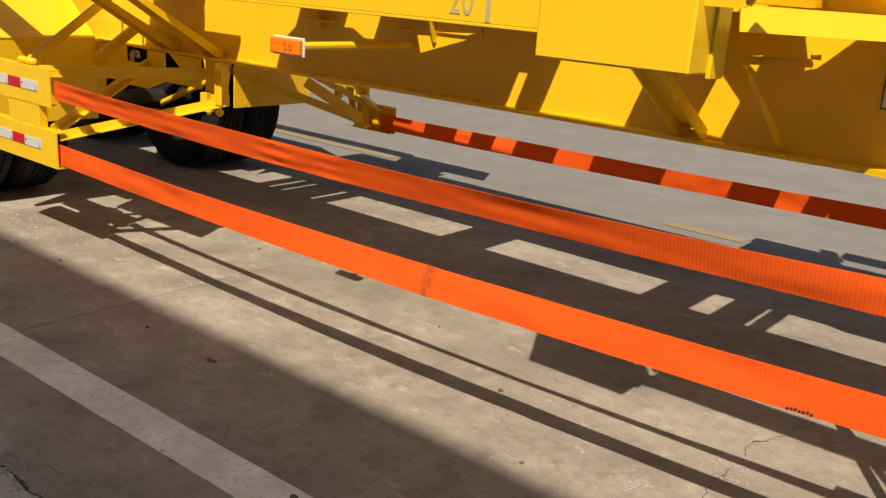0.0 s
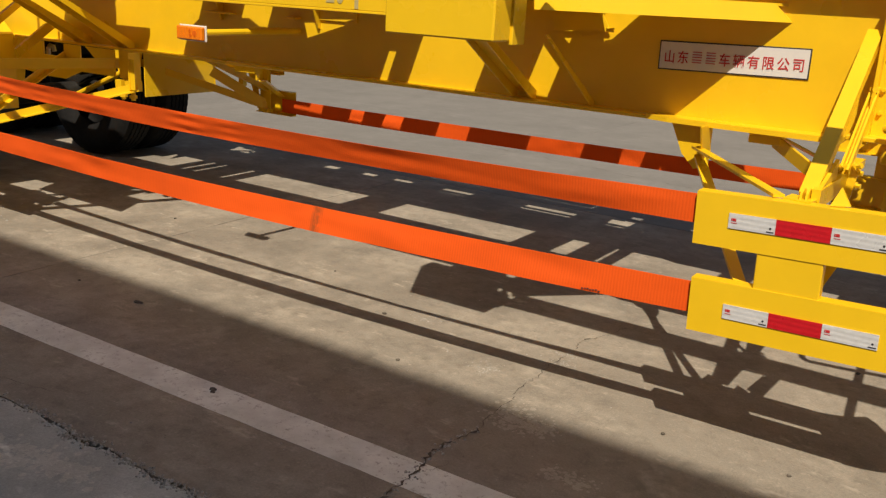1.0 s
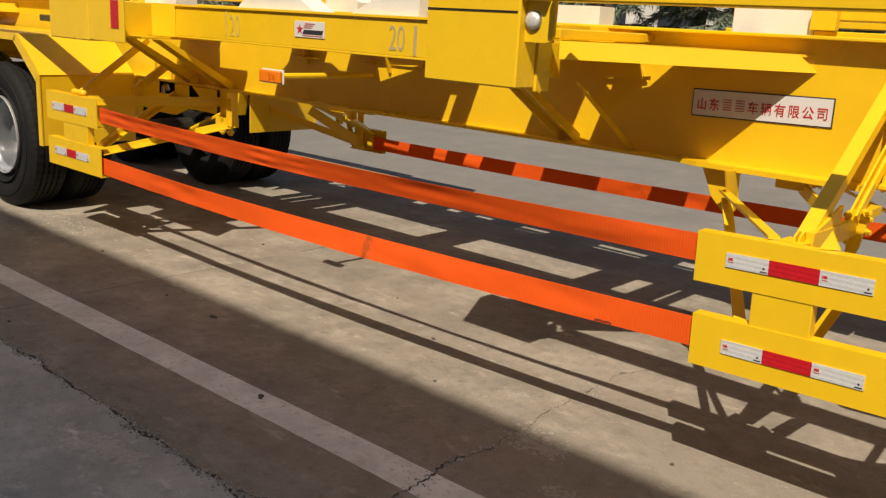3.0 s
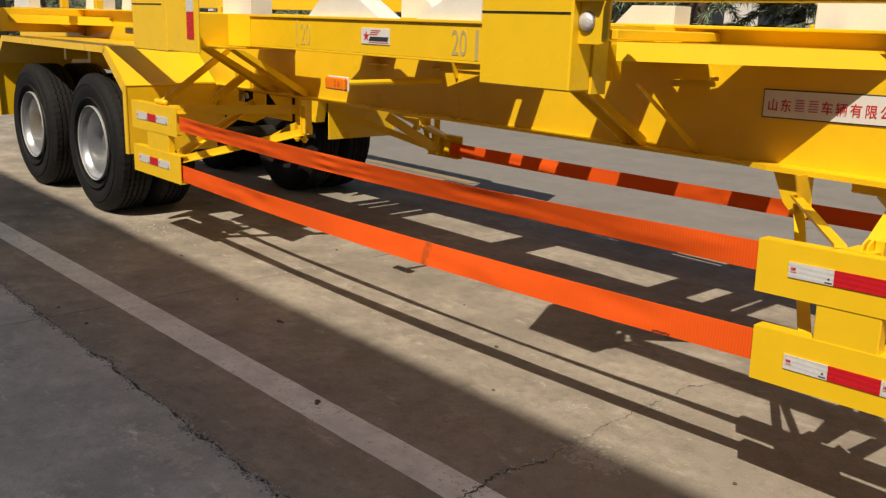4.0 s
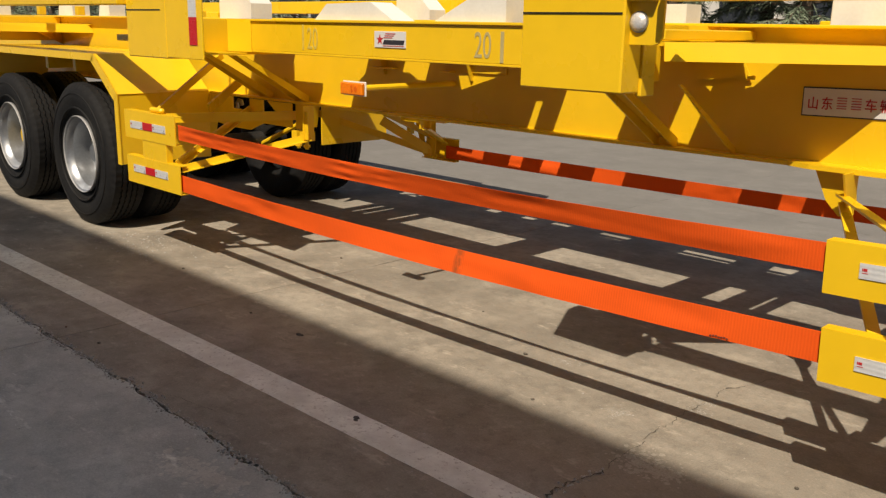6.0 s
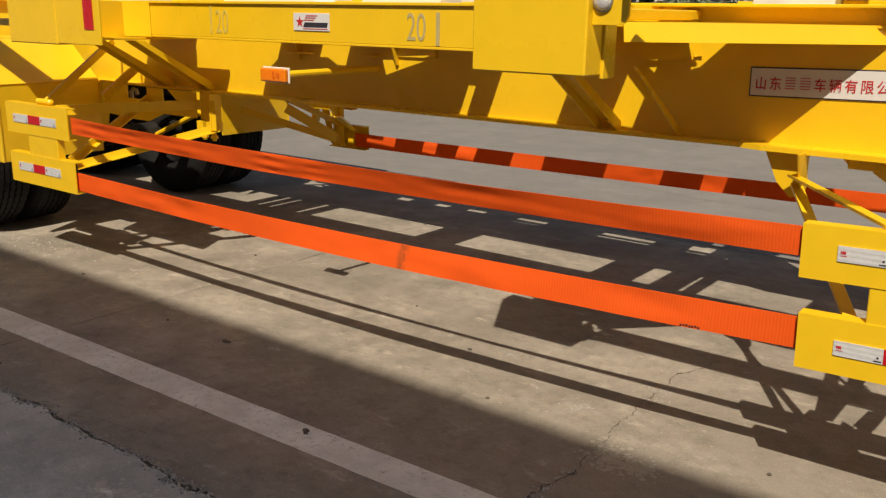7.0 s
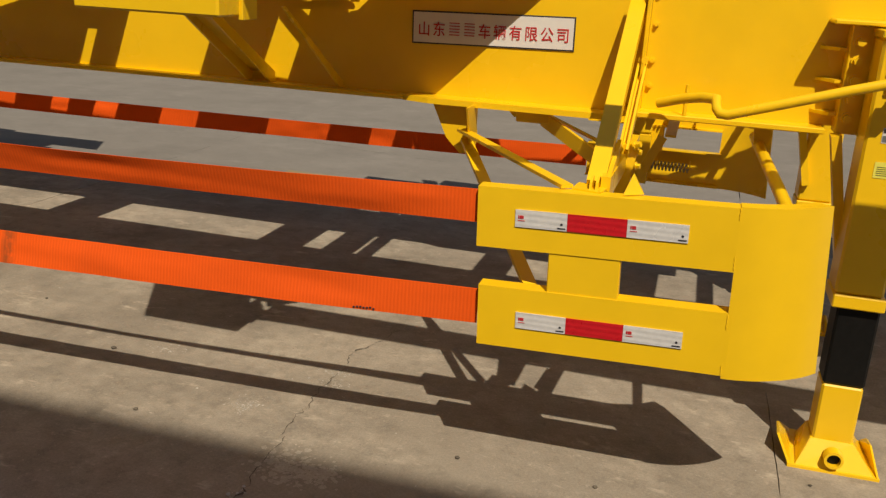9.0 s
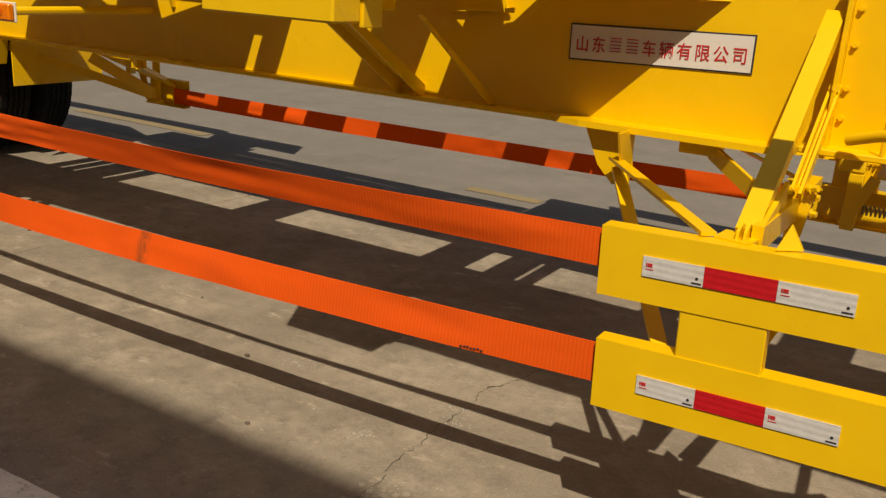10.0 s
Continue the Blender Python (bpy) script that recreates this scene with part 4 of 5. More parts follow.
def side_rail():
    rail = part("side_rail", block((-3.70, 0.357, 1.368), (-1.12, 0.369, 1.538), 0.002), YELLOW, trailer, "yellow side rail marked for twenty foot containers")
    part("rail_flange", block((-3.70, 0.345, 1.5385), (-1.128, 0.425, 1.552), 0.002), YELLOW, rail)
    part("rail_flange", block((-3.70, 0.357, 1.356), (-1.12, 0.46, 1.3675), 0.002), YELLOW, rail)
    part("rail_end", prism([(-3.702, 0.357, 1.356), (-3.702, 0.357, 1.552), (-4.10, 0.16, 1.552), (-4.10, 0.16, 1.356)], (-0.004, 0.012, 0), 0.002), YELLOW, rail)
    if not FLIP["on"]:
        lettering("size_mark", "20", 0.168, 0.62, pose(-3.135, 0.3555, 1.392, 90), SILVER_WORN, rail)
        lettering("size_mark", "20", 0.168, 0.66, pose(-1.84, 0.3555, 1.392, 90), SILVER, rail)
        part("limit_mark", block((-3.178, 0.3548, 1.385), (-3.162, 0.3568, 1.526), 0), SILVER_WORN, rail)
        part("limit_mark", block((-1.675, 0.3548, 1.373), (-1.655, 0.3568, 1.512), 0), SILVER, rail)
        plate = part("name_plate", block((-2.545, 0.352, 1.418), (-2.305, 0.3565, 1.500), 0.001), PLATE, rail, "small white maker's plate with a red star")
        star = []
        for i in range(10):
            r = (0.028, 0.011)[i % 2]
            a = radians(90 + 36 * i)
            star.append((-2.50 + r * math.cos(a), 0.3515, 1.458 + r * math.sin(a)))
        part("star", prism(star, (0, -0.0012, 0), 0), RED, plate)
        bm = bmesh.new()
        add_prism(bm, [(-2.478, 0.3515, 1.435), (-2.32, 0.3515, 1.435), (-2.312, 0.3515, 1.457), (-2.466, 0.3515, 1.457)], (0, -0.0012, 0))
        part("dark_bar", bm, INK, plate)
        bm = bmesh.new()
        for i, z in enumerate((1.466, 1.476, 1.486)):
            add_box(bm, (-2.47 + 0.006 * i, 0.3503, z), (-2.405 + 0.012 * i, 0.3515, z + 0.004))
        add_box(bm, (-2.478, 0.3503, 1.426), (-2.315, 0.3515, 1.429))
        part("red_bar", bm, RED, plate)
    # white painted wedges on the rail
    ramp = [(-2.08, 1.553), (-1.94, 1.678), (-1.645, 1.678), (-1.645, 1.553)] if FLIP["on"] else [(-2.13, 1.553), (-1.83, 1.69), (-1.67, 1.69), (-1.67, 1.553)]
    for pts in ([(-3.09, 1.553), (-2.98, 1.638), (-2.61, 1.646), (-2.43, 1.553)], ramp,
                [(-4.09, 1.553), (-4.09, 1.72), (-3.82, 1.72), (-3.73, 1.645), (-3.73, 1.553)]):
        wide = 0.16 if FLIP["on"] else 0.15
        part("container_guide", prism([(x, 0.38, z) for x, z in pts], (0, wide, 0), 0.004), WHITE, trailer, "white painted steel guide wedge")
    # outriggers from the beam to the rail
    # unseen far ones are added and spaced to band the far strap with shade
    for x, w in ((-3.29, 0.22), (-2.90, 0.14), (-2.55, 0.26), (-1.99, 0.14), (-1.81, 0.24)) if FLIP["on"] else ((-2.95, 0.075), (-2.42, 0.075), (-1.632, 0.075)):
        part("outrigger", prism([(x, 0.372, 1.537), (x, 0.786, 1.537), (x, 0.786, 1.40), (x, 0.372, 1.40)], (w, 0, 0), 0.003), YELLOW, trailer)
    if FLIP["on"]:
        # unseen extra lip, added so the trailer's shadow reaches further out
        part("rail_flange", block((-4.09, 0.21, 1.553), (-1.13, 0.344, 1.567), 0.002), YELLOW, rail)
        return
    # unseen plates added between rail and web, cut out where sun reaches the web
    for pts in ([(-3.08, 0.372), (-2.55, 0.372), (-2.55, 0.668), (-2.757, 0.668), (-2.757, 0.785), (-3.08, 0.785)],
                [(-2.549, 0.372), (-2.135, 0.372), (-2.135, 0.674), (-2.254, 0.645), (-2.308, 0.700), (-2.308, 0.785), (-2.549, 0.785)],
                [(-2.3075, 0.702), (-1.97, 0.715), (-1.97, 0.785), (-2.3075, 0.785)],
                [(-2.134, 0.372), (-1.725, 0.372), (-1.725, 0.636), (-1.60, 0.636), (-1.60, 0.785), (-1.969, 0.785), (-1.969, 0.713), (-2.134, 0.6745)]):
        part("deck_plate", prism([(x, y, 1.395) for x, y in pts], (0, 0, 0.010), 0), YELLOW, trailer)
    for x, w, z in ((-3.05, 0.21, 1.283), (-2.45, 0.08, 1.286)):
        part("web_cleat", block((x, 0.735, z), (x + w, 0.7855, z + 0.010), 0.002), YELLOW, trailer)
    part("web_cleat", block((-2.285, 0.774, 1.292), (-2.00, 0.7855, 1.345), 0.002), YELLOW, trailer)


def channel_stay(x, w=0.085):
    """A pressed channel, open outwards, from a box's underside back and down to the beam's foot."""
    bm = bmesh.new()
    for a in (x, x + w - 0.007):
        add_prism(bm, [(a, 0.245, 1.334), (a, 0.298, 1.334), (a, 0.775, 1.072), (a, 0.775, 1.038), (a, 0.738, 1.038)], (0.007, 0, 0))
    add_prism(bm, [(x + 0.0072, 0.290, 1.333), (x + w - 0.0072, 0.290, 1.333), (x + w - 0.0072, 0.774, 1.067), (x + 0.0072, 0.774, 1.067)], (0, 0.008, 0))
    return bm


def gusset_strip(x):
    """A flat strip on edge from a box's underside back and down to the beam's foot."""
    return prism([(x, 0.290, 1.334), (x, 0.308, 1.334), (x, 0.785, 1.056), (x, 0.785, 1.038), (x, 0.757, 1.038)], (0.007, 0, 0), 0.001)


def corner_box():
    box = part("twistlock_box", block((-1.127, -0.15, 1.317), (-0.683, -0.035, 1.60 if FLIP["on"] else 1.90), 0.006), YELLOW, trailer, "yellow twistlock corner box with a clear marker lamp")
    part("seam", block((-1.120, -0.153, 1.580), (-0.692, -0.1485, 1.586), 0), DARKSTEEL, box)
    part("end_plate", prism([(-0.683, -0.112, 1.634), (-0.683, -0.112, 1.482), (-0.595, -0.112, 1.482), (-0.572, -0.112, 1.488), (-0.560, -0.112, 1.510), (-0.558, -0.112, 1.634)], (0, 0.012, 0), 0.002), YELLOW, box)
    top = part("top_rail", block((-0.538, -0.205, 1.622), (3.6, -0.075, 1.735), 0.005), YELLOW, trailer, "yellow upper side rail")
    part("rail_end", block((-0.682, -0.150, 1.622), (-0.580, -0.112, 1.735), 0.004), YELLOW, top)
    part("top_rail", block((-9.4, -0.205, 1.622), (-4.292, -0.075, 1.735), 0.005), YELLOW, trailer, "yellow upper side rail")
    lamp = part("marker_lamp", tube([(-0.648, -0.112, 1.556), (-0.648, -0.120, 1.556)], 0.035, 20), STEEL, box, "round clear marker lamp")
    bm = bmesh.new()
    bmesh.ops.create_uvsphere(bm, u_segments=20, v_segments=10, radius=0.031, matrix=Matrix.Translation((-0.648, -0.119, 1.556)) @ Matrix.Diagonal((1, 0.5, 1, 1)))
    part("lens", bm, CLEAR, lamp, smooth=True)
    # bolster behind the box, with two channel stays down to the beam
    part("bolster", block((-1.127, -0.033, 1.335), (-0.868, 0.395, 1.552), 0.004), YELLOW, box)
    part("bolster", prism([(-1.127, 0.396, 1.490), (-0.905, 0.396, 1.490), (-0.899, 0.53, 1.490), (-0.897, 0.64, 1.490), (-0.835, 0.784, 1.490), (-1.127, 0.784, 1.490)], (0, 0, 0.062)), YELLOW, box)
    part("bolster", block((-1.127, 0.80, 1.50), (-0.868, 1.214, 1.552), 0.004), YELLOW, box)
    part("bolster", block((-0.745, 0.80, 1.50), (-0.575, 1.214, 1.547), 0.004), YELLOW, box)
    part("bolster", block((-0.728 if FLIP["on"] else -0.767, 0.092, 1.497), (-0.674, 0.784, 1.535), 0.004), YELLOW, box)
    if not FLIP["on"]:
        part("bolster", block((-0.8675, 0.0, 1.497), (-0.7675, 0.275, 1.535), 0.004), YELLOW, box)
        # unseen plates added to trim the sun patches on web and ground
        for pts in ([(-0.90, 0.375), (-0.768, 0.375), (-0.768, 0.486), (-0.90, 0.492)], [(-0.90, 0.645), (-0.768, 0.576), (-0.768, 0.640), (-0.835, 0.669), (-0.90, 0.669)], [(-0.90, 0.6705), (-0.835, 0.6705), (-0.768, 0.678), (-0.768, 0.784), (-0.90, 0.784)]):
            part("bolster_tie", prism([(x, y, 1.472) for x, y in pts], (0, 0, 0.016), 0), YELLOW, box)
    part("bolster", block((-0.545, 0.80, 1.50), (-0.47, 1.214, 1.547), 0.004), YELLOW, box)
    part("post_web", block((-0.690, -0.034, 1.306), (-0.675, 0.050, 1.60), 0.002), YELLOW, box)
    part("channel_stay", channel_stay(-1.085, 0.100), YELLOW, box)
    part("gusset_strip", gusset_strip(-0.722), YELLOW, box)
    # slanting shelf from the box back to the beam
    shelf = part("corner_shelf", prism([(-0.672, 0.09, 1.481), (0.012, 0.786, 1.481), (-0.48, 0.786, 1.481), (-0.62, 0.647, 1.481), (-0.70, 0.73, 1.481), (-0.72, 0.73, 1.481), (-0.72, 0.09, 1.481)], (0, 0, 0.010), 0.002), YELLOW, trailer)
    part("shelf_lip", prism([(-0.660, 0.078, 1.425), (-0.672, 0.09, 1.491), (-0.03, 0.744, 1.491), (0.02, 0.790, 1.440), (0.032, 0.785, 1.425)], (-0.006, 0.006, 0), 0.002), YELLOW, shelf)
    part("back_plate", prism([(-0.93, 0.766, 1.330), (-0.668, 0.766, 1.345), (-0.745, 0.766, 1.480), (-0.93, 0.766, 1.480)], (0, 0.007, 0), 0.001), YELLOW, shelf)
    part("pin", tube([(-0.675, 0.745, 1.352), (-0.645, 0.750, 1.352)], 0.009, 8), YELLOW, shelf)
    # rear corner box
    rear = part("twistlock_box", block((-4.29, -0.15, 1.317), (-3.80, -0.035, 1.74), 0.006), YELLOW, trailer, "yellow rear twistlock box with reflective tape")
    part("seam", block((-4.28, -0.153, 1.590), (-3.86, -0.1485, 1.596), 0), DARKSTEEL, rear)
    part("face_plate", block((-3.80, -0.150, 1.325), (-3.40, -0.138, 1.75), 0.003), YELLOW, rear)
    part("reflective_tape", block((-3.535, -0.1535, 1.402), (-3.452, -0.151, 1.553), 0), TAPE_RED, rear, "red reflective tape")
    part("reflective_tape", block((-3.535, -0.1535, 1.5535), (-3.452, -0.151, 1.75), 0), TAPE_WHITE, rear, "white reflective tape")
    part("bolster", block((-4.25, -0.033, 1.335), (-3.85, 0.784, 1.552), 0.004), YELLOW, rear)
    part("bolster", block((-4.70, -0.03, 1.40), (-4.2505, 0.46, 1.44), 0.004), YELLOW, rear)
    part("bolster", prism([(-3.849, -0.033, 1.343), (-3.72, -0.033, 1.343), (-3.72, 0.335, 1.343), (-3.849, 0.243, 1.343)], (0, 0, 0.010), 0.001), YELLOW, rear)
    for x0, x1 in ((-4.25, -4.135), (-4.095, -4.0), (-3.965, -3.695), (-3.655, -3.53)):
        part("bolster", block((x0, 0.80, 1.512), (x1, 1.214, 1.547), 0.003), YELLOW, rear)
    # no real bolster: plate added out of sight behind the rail to shade the web
    part("bolster", block((-3.849, 0.375, 1.40), (-3.46, 0.60, 1.44), 0.004), YELLOW, rear)
    for x in (-4.21, -3.80):
        part("channel_stay", channel_stay(x, 0.11), YELLOW, rear)
    d = -6.92
    shelf = part("corner_shelf", prism([(d - 0.672, 0.09, 1.481), (d + 0.012, 0.785, 1.481), (d - 0.672, 0.785, 1.481)], (0, 0, 0.010), 0.002), YELLOW, trailer)
    part("shelf_lip", prism([(d - 0.672, 0.09, 1.415), (d - 0.672, 0.09, 1.491), (d - 0.03, 0.744, 1.491), (d + 0.02, 0.785, 1.440), (d + 0.02, 0.785, 1.415)], (-0.006, 0.006, 0), 0.002), YELLOW, shelf)
    part("gusset", prism([(d - 0.352, 0.424, 1.480), (d - 0.352, 0.424, 1.42), (d - 0.69, 0.785, 1.30), (d - 0.69, 0.785, 1.480)], (0.006, 0.006, 0)), YELLOW, shelf)
    tail = part("twistlock_box", block((d - 1.127, -0.15, 1.317), (d - 0.683, -0.035, 1.634), 0.006), YELLOW, trailer, "yellow twistlock corner box at the trailer's tail")
    part("bolster", block((d - 1.127, -0.033, 1.335), (d - 0.68, 0.784, 1.547), 0.004), YELLOW, tail)
    for x in (-5.10, -6.35, -7.15):
        part("guide_post", block((x, 0.40, 1.563), (x + 0.06, 0.46, 1.634), 0.003), YELLOW, trailer)


def side_marker():
    arm = part("marker_arm", tube([(-2.424, 0.122, 1.221), (-2.392, 0.60, 1.226), (-2.385, 0.785, 1.226)], 0.016, 10), YELLOW, trailer, "amber side marker lamp on a yellow arm", True)
    lamp = part("lamp_body", block((-2.513, 0.118, 1.186), (-2.337, 0.126, 1.257), 0.002), WHITE, arm, "white lamp base")
    part("lens", block((-2.509, 0.094, 1.191), (-2.341, 0.1175, 1.252), 0.005), AMBER, lamp, "ribbed amber lens")
    for i in range(9):
        part("lens_rib", block((-2.500 + 0.0175 * i, 0.0918, 1.197), (-2.494 + 0.0175 * i, 0.0938, 1.246), 0.001), AMBER, lamp)
    bm = bmesh.new()
    for x, z, r in ((-2.385, 1.222, 0.013), (-2.415, 1.232, 0.008), (-2.412, 1.212, 0.008)):
        add_tube(bm, [(x, 0.0936, z), (x, 0.0912, z)], r, 12)
    part("lens_boss", bm, AMBER_DARK, lamp)


def landing_leg():
    x0, x1, y0, y1 = 1.020, 1.160, 0.508, 0.655
    leg = part("landing_leg", block((x0, y0, 0.588), (x1, y1, 1.347), 0.008), YELLOW, trailer, "yellow landing leg with a black band and crank handle")
    part("cap", block((x0 - 0.006, y0 - 0.010, 1.3475), (x1 + 0.002, y1 + 0.004, 1.370), 0.003), YELLOW, leg)
    bm = bmesh.new()
    bmesh.ops.create_uvsphere(bm, u_segments=18, v_segments=8, radius=0.040, matrix=Matrix.Translation((1.095, 0.56, 1.368)) @ Matrix.Diagonal((1, 1, 0.25, 1)))
    part("cap_dome", bm, YELLOW, leg, smooth=True)
    part("collar", block((x0 - 0.002, y0 - 0.008, 0.545), (x1 + 0.009, y1 + 0.006, 0.5875), 0.004), YELLOW, leg)
    part("inner_tube", block((1.041, 0.524, 0.060), (1.163, 0.640, 0.2815), 0.007), YELLOW, leg)
    part("black_band", block((1.040, 0.523, 0.282), (1.164, 0.641, 0.5445), 0.007), BLACK, leg)
    foot = part("foot", prism([(0.974, 0.466, 0.0), (1.250, 0.470, 0.0), (1.232, 0.72, 0.0), (0.990, 0.72, 0.0)], (0, 0, 0.010)), YELLOW, leg)
    part("foot_side", prism([(0.976, 0.468, 0.009), (0.992, 0.72, 0.009), (0.952, 0.70, 0.040), (0.938, 0.545, 0.072)], (0.007, 0, 0.003), 0.002), YELLOW, foot)
    part("foot_side", prism([(1.248, 0.472, 0.009), (1.231, 0.72, 0.009), (1.246, 0.70, 0.030), (1.238, 0.60, 0.058)], (-0.007, 0, 0.003), 0.002), YELLOW, foot)
    part("foot_rib", prism([(0.998, 0.474, 0.010), (1.232, 0.478, 0.010), (1.166, 0.522, 0.088), (1.038, 0.522, 0.088)], (0, 0.010, 0.002), 0.002), YELLOW, foot)
    part("foot_rib", prism([(1.015, 0.70, 0.010), (1.222, 0.70, 0.010), (1.165, 0.645, 0.088), (1.038, 0.645, 0.088)], (0, -0.010, 0.002), 0.002), YELLOW, foot)
    part("foot_rib", prism([(0.998, 0.478, 0.010), (1.036, 0.524, 0.088), (1.036, 0.642, 0.088), (1.015, 0.70, 0.010)], (0.008, 0, 0.0), 0.001), YELLOW, foot)
    part("foot_rib", prism([(1.230, 0.480, 0.010), (1.168, 0.524, 0.088), (1.168, 0.642, 0.088), (1.222, 0.70, 0.010)], (-0.008, 0, 0.0), 0.001), YELLOW, foot)
    bush = lathe([(0.021, 0.0), (0.021, -0.040), (0.029, -0.040), (0.029, 0.0)], 24)
    bmesh.ops.translate(bush, verts=bush.verts, vec=(1.106, 0.497, 0.052))
    part("pin_bush", bush, YELLOW, foot, smooth=True)
    part("bore", tube([(1.106, 0.476, 0.052), (1.106, 0.497, 0.052)], 0.0205, 18), BLACK, foot)
    # gearbox plate and bolts, crank
    bm = bmesh.new()
    add_tube(bm, [(1.092, y0, 1.313), (1.092, y0 - 0.007, 1.313)], 0.033, 24)
    add_tube(bm, [(1.092, y0 - 0.007, 1.313), (1.092, y0 - 0.013, 1.313)], 0.027, 6)
    part("gear_cap", bm, YELLOW, leg)
    ring = lathe([(0.010, 0.0), (0.010, -0.006), (0.019, -0.006), (0.019, 0.0)], 20)
    bmesh.ops.translate(ring, verts=ring.verts, vec=(1.092, y0 - 0.013, 1.313))
    part("gear_cap", ring, YELLOW, leg)
    part("gear_plate", block((1.048, y0 - 0.006, 1.205), (1.135, y0 - 0.0005, 1.283), 0.003), YELLOW, leg)
    for x, z in ((1.058, 1.270), (1.094, 1.277), (1.124, 1.272), (1.060, 1.216), (1.122, 1.216)):
        bolt((x, y0 - 0.006, z), (0, -1, 0), 0.008, 0.013, leg)
    part("shaft", tube([(1.095, y0 - 0.006, 1.238), (1.095, y0 - 0.10, 1.238)], 0.017, 14), YELLOW, leg)
    crank = part("crank", tube([(1.080, 0.42, 1.243), (0.95, 0.42, 1.206), (0.76, 0.43, 1.146), (0.665, 0.44, 1.116), (0.632, 0.445, 1.105), (0.610, 0.452, 1.106), (0.600, 0.465, 1.118), (0.596, 0.50, 1.145)], 0.0150, 14), YELLOW, leg, "yellow crank handle folded along the beam", True)
    bm = bmesh.new()
    add_bar(bm, (1.062, 0.399, 1.243), (1.138, 0.399, 1.268), 0.007, 0.020)
    add_bar(bm, (1.062, 0.441, 1.216), (1.138, 0.441, 1.240), 0.007, 0.020)
    add_box(bm, (1.070, 0.403, 1.222), (1.104, 0.437, 1.262))
    add_tube(bm, [(1.088, 0.392, 1.246), (1.088, 0.448, 1.246)], 0.008, 10)
    part("fork", rounded(bm, 0.002), YELLOW, crank)
    part("grip", tube([(0.596, 0.495, 1.142), (0.560, 0.53, 1.140), (0.50, 0.575, 1.126), (0.425, 0.62, 1.100)], 0.0155, 14), YELLOW, crank, smooth=True)
    part("hook_pin", tube([(0.508, 0.66, 1.062), (0.508, 0.66, 1.160)], 0.0065, 10), YELLOW, leg)
    # stickers
    part("maker_label", block((1.064, y0 - 0.0015, 1.056), (1.134, y0 - 0.0005, 1.100), 0), PLATE, leg, "small white sticker")
    part("dark_print", block((1.066, y0 - 0.0026, 1.086), (1.122, y0 - 0.0016, 1.096), 0), INK, leg)
    part("pale_print", block((1.066, y0 - 0.0026, 1.060), (1.122, y0 - 0.0016, 1.078), 0), STEEL, leg)
    part("notice_label", block((1.060, y0 - 0.0015, 0.954), (1.136, y0 - 0.0005, 1.001), 0), LABEL_YELLOW, leg, "pale yellow notice sticker")
    bm = bmesh.new()
    for i in range(5):
        add_box(bm, (1.067, y0 - 0.0025, 0.962 + 0.006 * i), (1.108 - 0.004 * (i % 3), y0 - 0.0016, 0.9632 + 0.006 * i))
    part("dark_print", bm, INK, leg)
    # mounting plate with its row of bolts
    mount = part("mounting_plate", block((0.957, 0.660, 1.050), (1.246, 0.674, 1.374), 0.003), YELLOW, leg)
    part("mount_rib", block((0.898, 0.600, 1.3745), (1.9, 0.738, 1.388), 0.003), YELLOW, mount)
    for x in (0.957, 1.234):
        part("mount_rib", block((x, 0.6745, 1.050), (x + 0.012, 0.7375, 1.374), 0.002), YELLOW, mount)
    for x in (0.884, 1.247):
        for z in (1.10, 1.200, 1.295):
            part("mount_rib", prism([(x, 0.7375, z), (x + 0.072, 0.7375, z), (x + 0.072, 0.676, z), (x + (0.02 if x > 1 else 0.05), 0.676, z)], (0, 0, 0.010), 0.001), YELLOW, mount)
    for x in (0.985, 1.193):
        for i in range(5):
            part("bolt", disc_bolt(bmesh.new(), (x, 0.660, 1.098 + 0.0572 * i), (0, -1, 0), 0.013, 0.026), YELLOW, mount)
    part("leg_stay", bar((0.96, 0.64, 1.05), (1.04, 0.66, 0.66), 0.03, 0.05, (0, 1, 0)), YELLOW, leg)


def fender():
    f = part("fender", prism([(-4.82, 0.0, 1.040), (-5.15, 0.0, 1.300), (-7.56, 0.0, 1.300), (-7.82, 0.0, 1.04), (-7.83, 0.0, 0.55),
                              (-7.818, 0.0, 0.55), (-7.808, 0.0, 1.036), (-7.552, 0.0, 1.290), (-5.155, 0.0, 1.290), (-4.83, 0.0, 1.032)], (0, 0.70, 0), 0.002), YELLOW, trailer, "angular yellow mudguard over the twin wheels")
    part("front_flap", block((-4.835, 0.0, 0.556), (-4.825, 0.70, 1.036), 0.002), YELLOW, f)
    for pts in ([(-4.82, 1.04), (-5.15, 1.30), (-5.20, 1.25), (-4.87, 0.99)], [(-5.15, 1.30), (-7.56, 1.30), (-7.53, 1.25), (-5.17, 1.25)],
                [(-7.56, 1.30), (-7.82, 1.04), (-7.78, 1.02), (-7.53, 1.25)], [(-7.82, 1.04), (-7.83, 0.55), (-7.78, 0.55), (-7.78, 1.03)],
                [(-4.82, 1.04), (-4.87, 1.0), (-4.87, 0.556), (-4.82, 0.556)]):
        part("fender_lip", prism([(x, -0.002, z) for x, z in pts], (0, 0.008, 0), 0.001), YELLOW, f)
    for x in (-5.75, -6.27):
        part("fender_stay", block((x, 0.10, 1.15), (x + 0.05, 0.78, 1.289), 0.003), YELLOW, f)


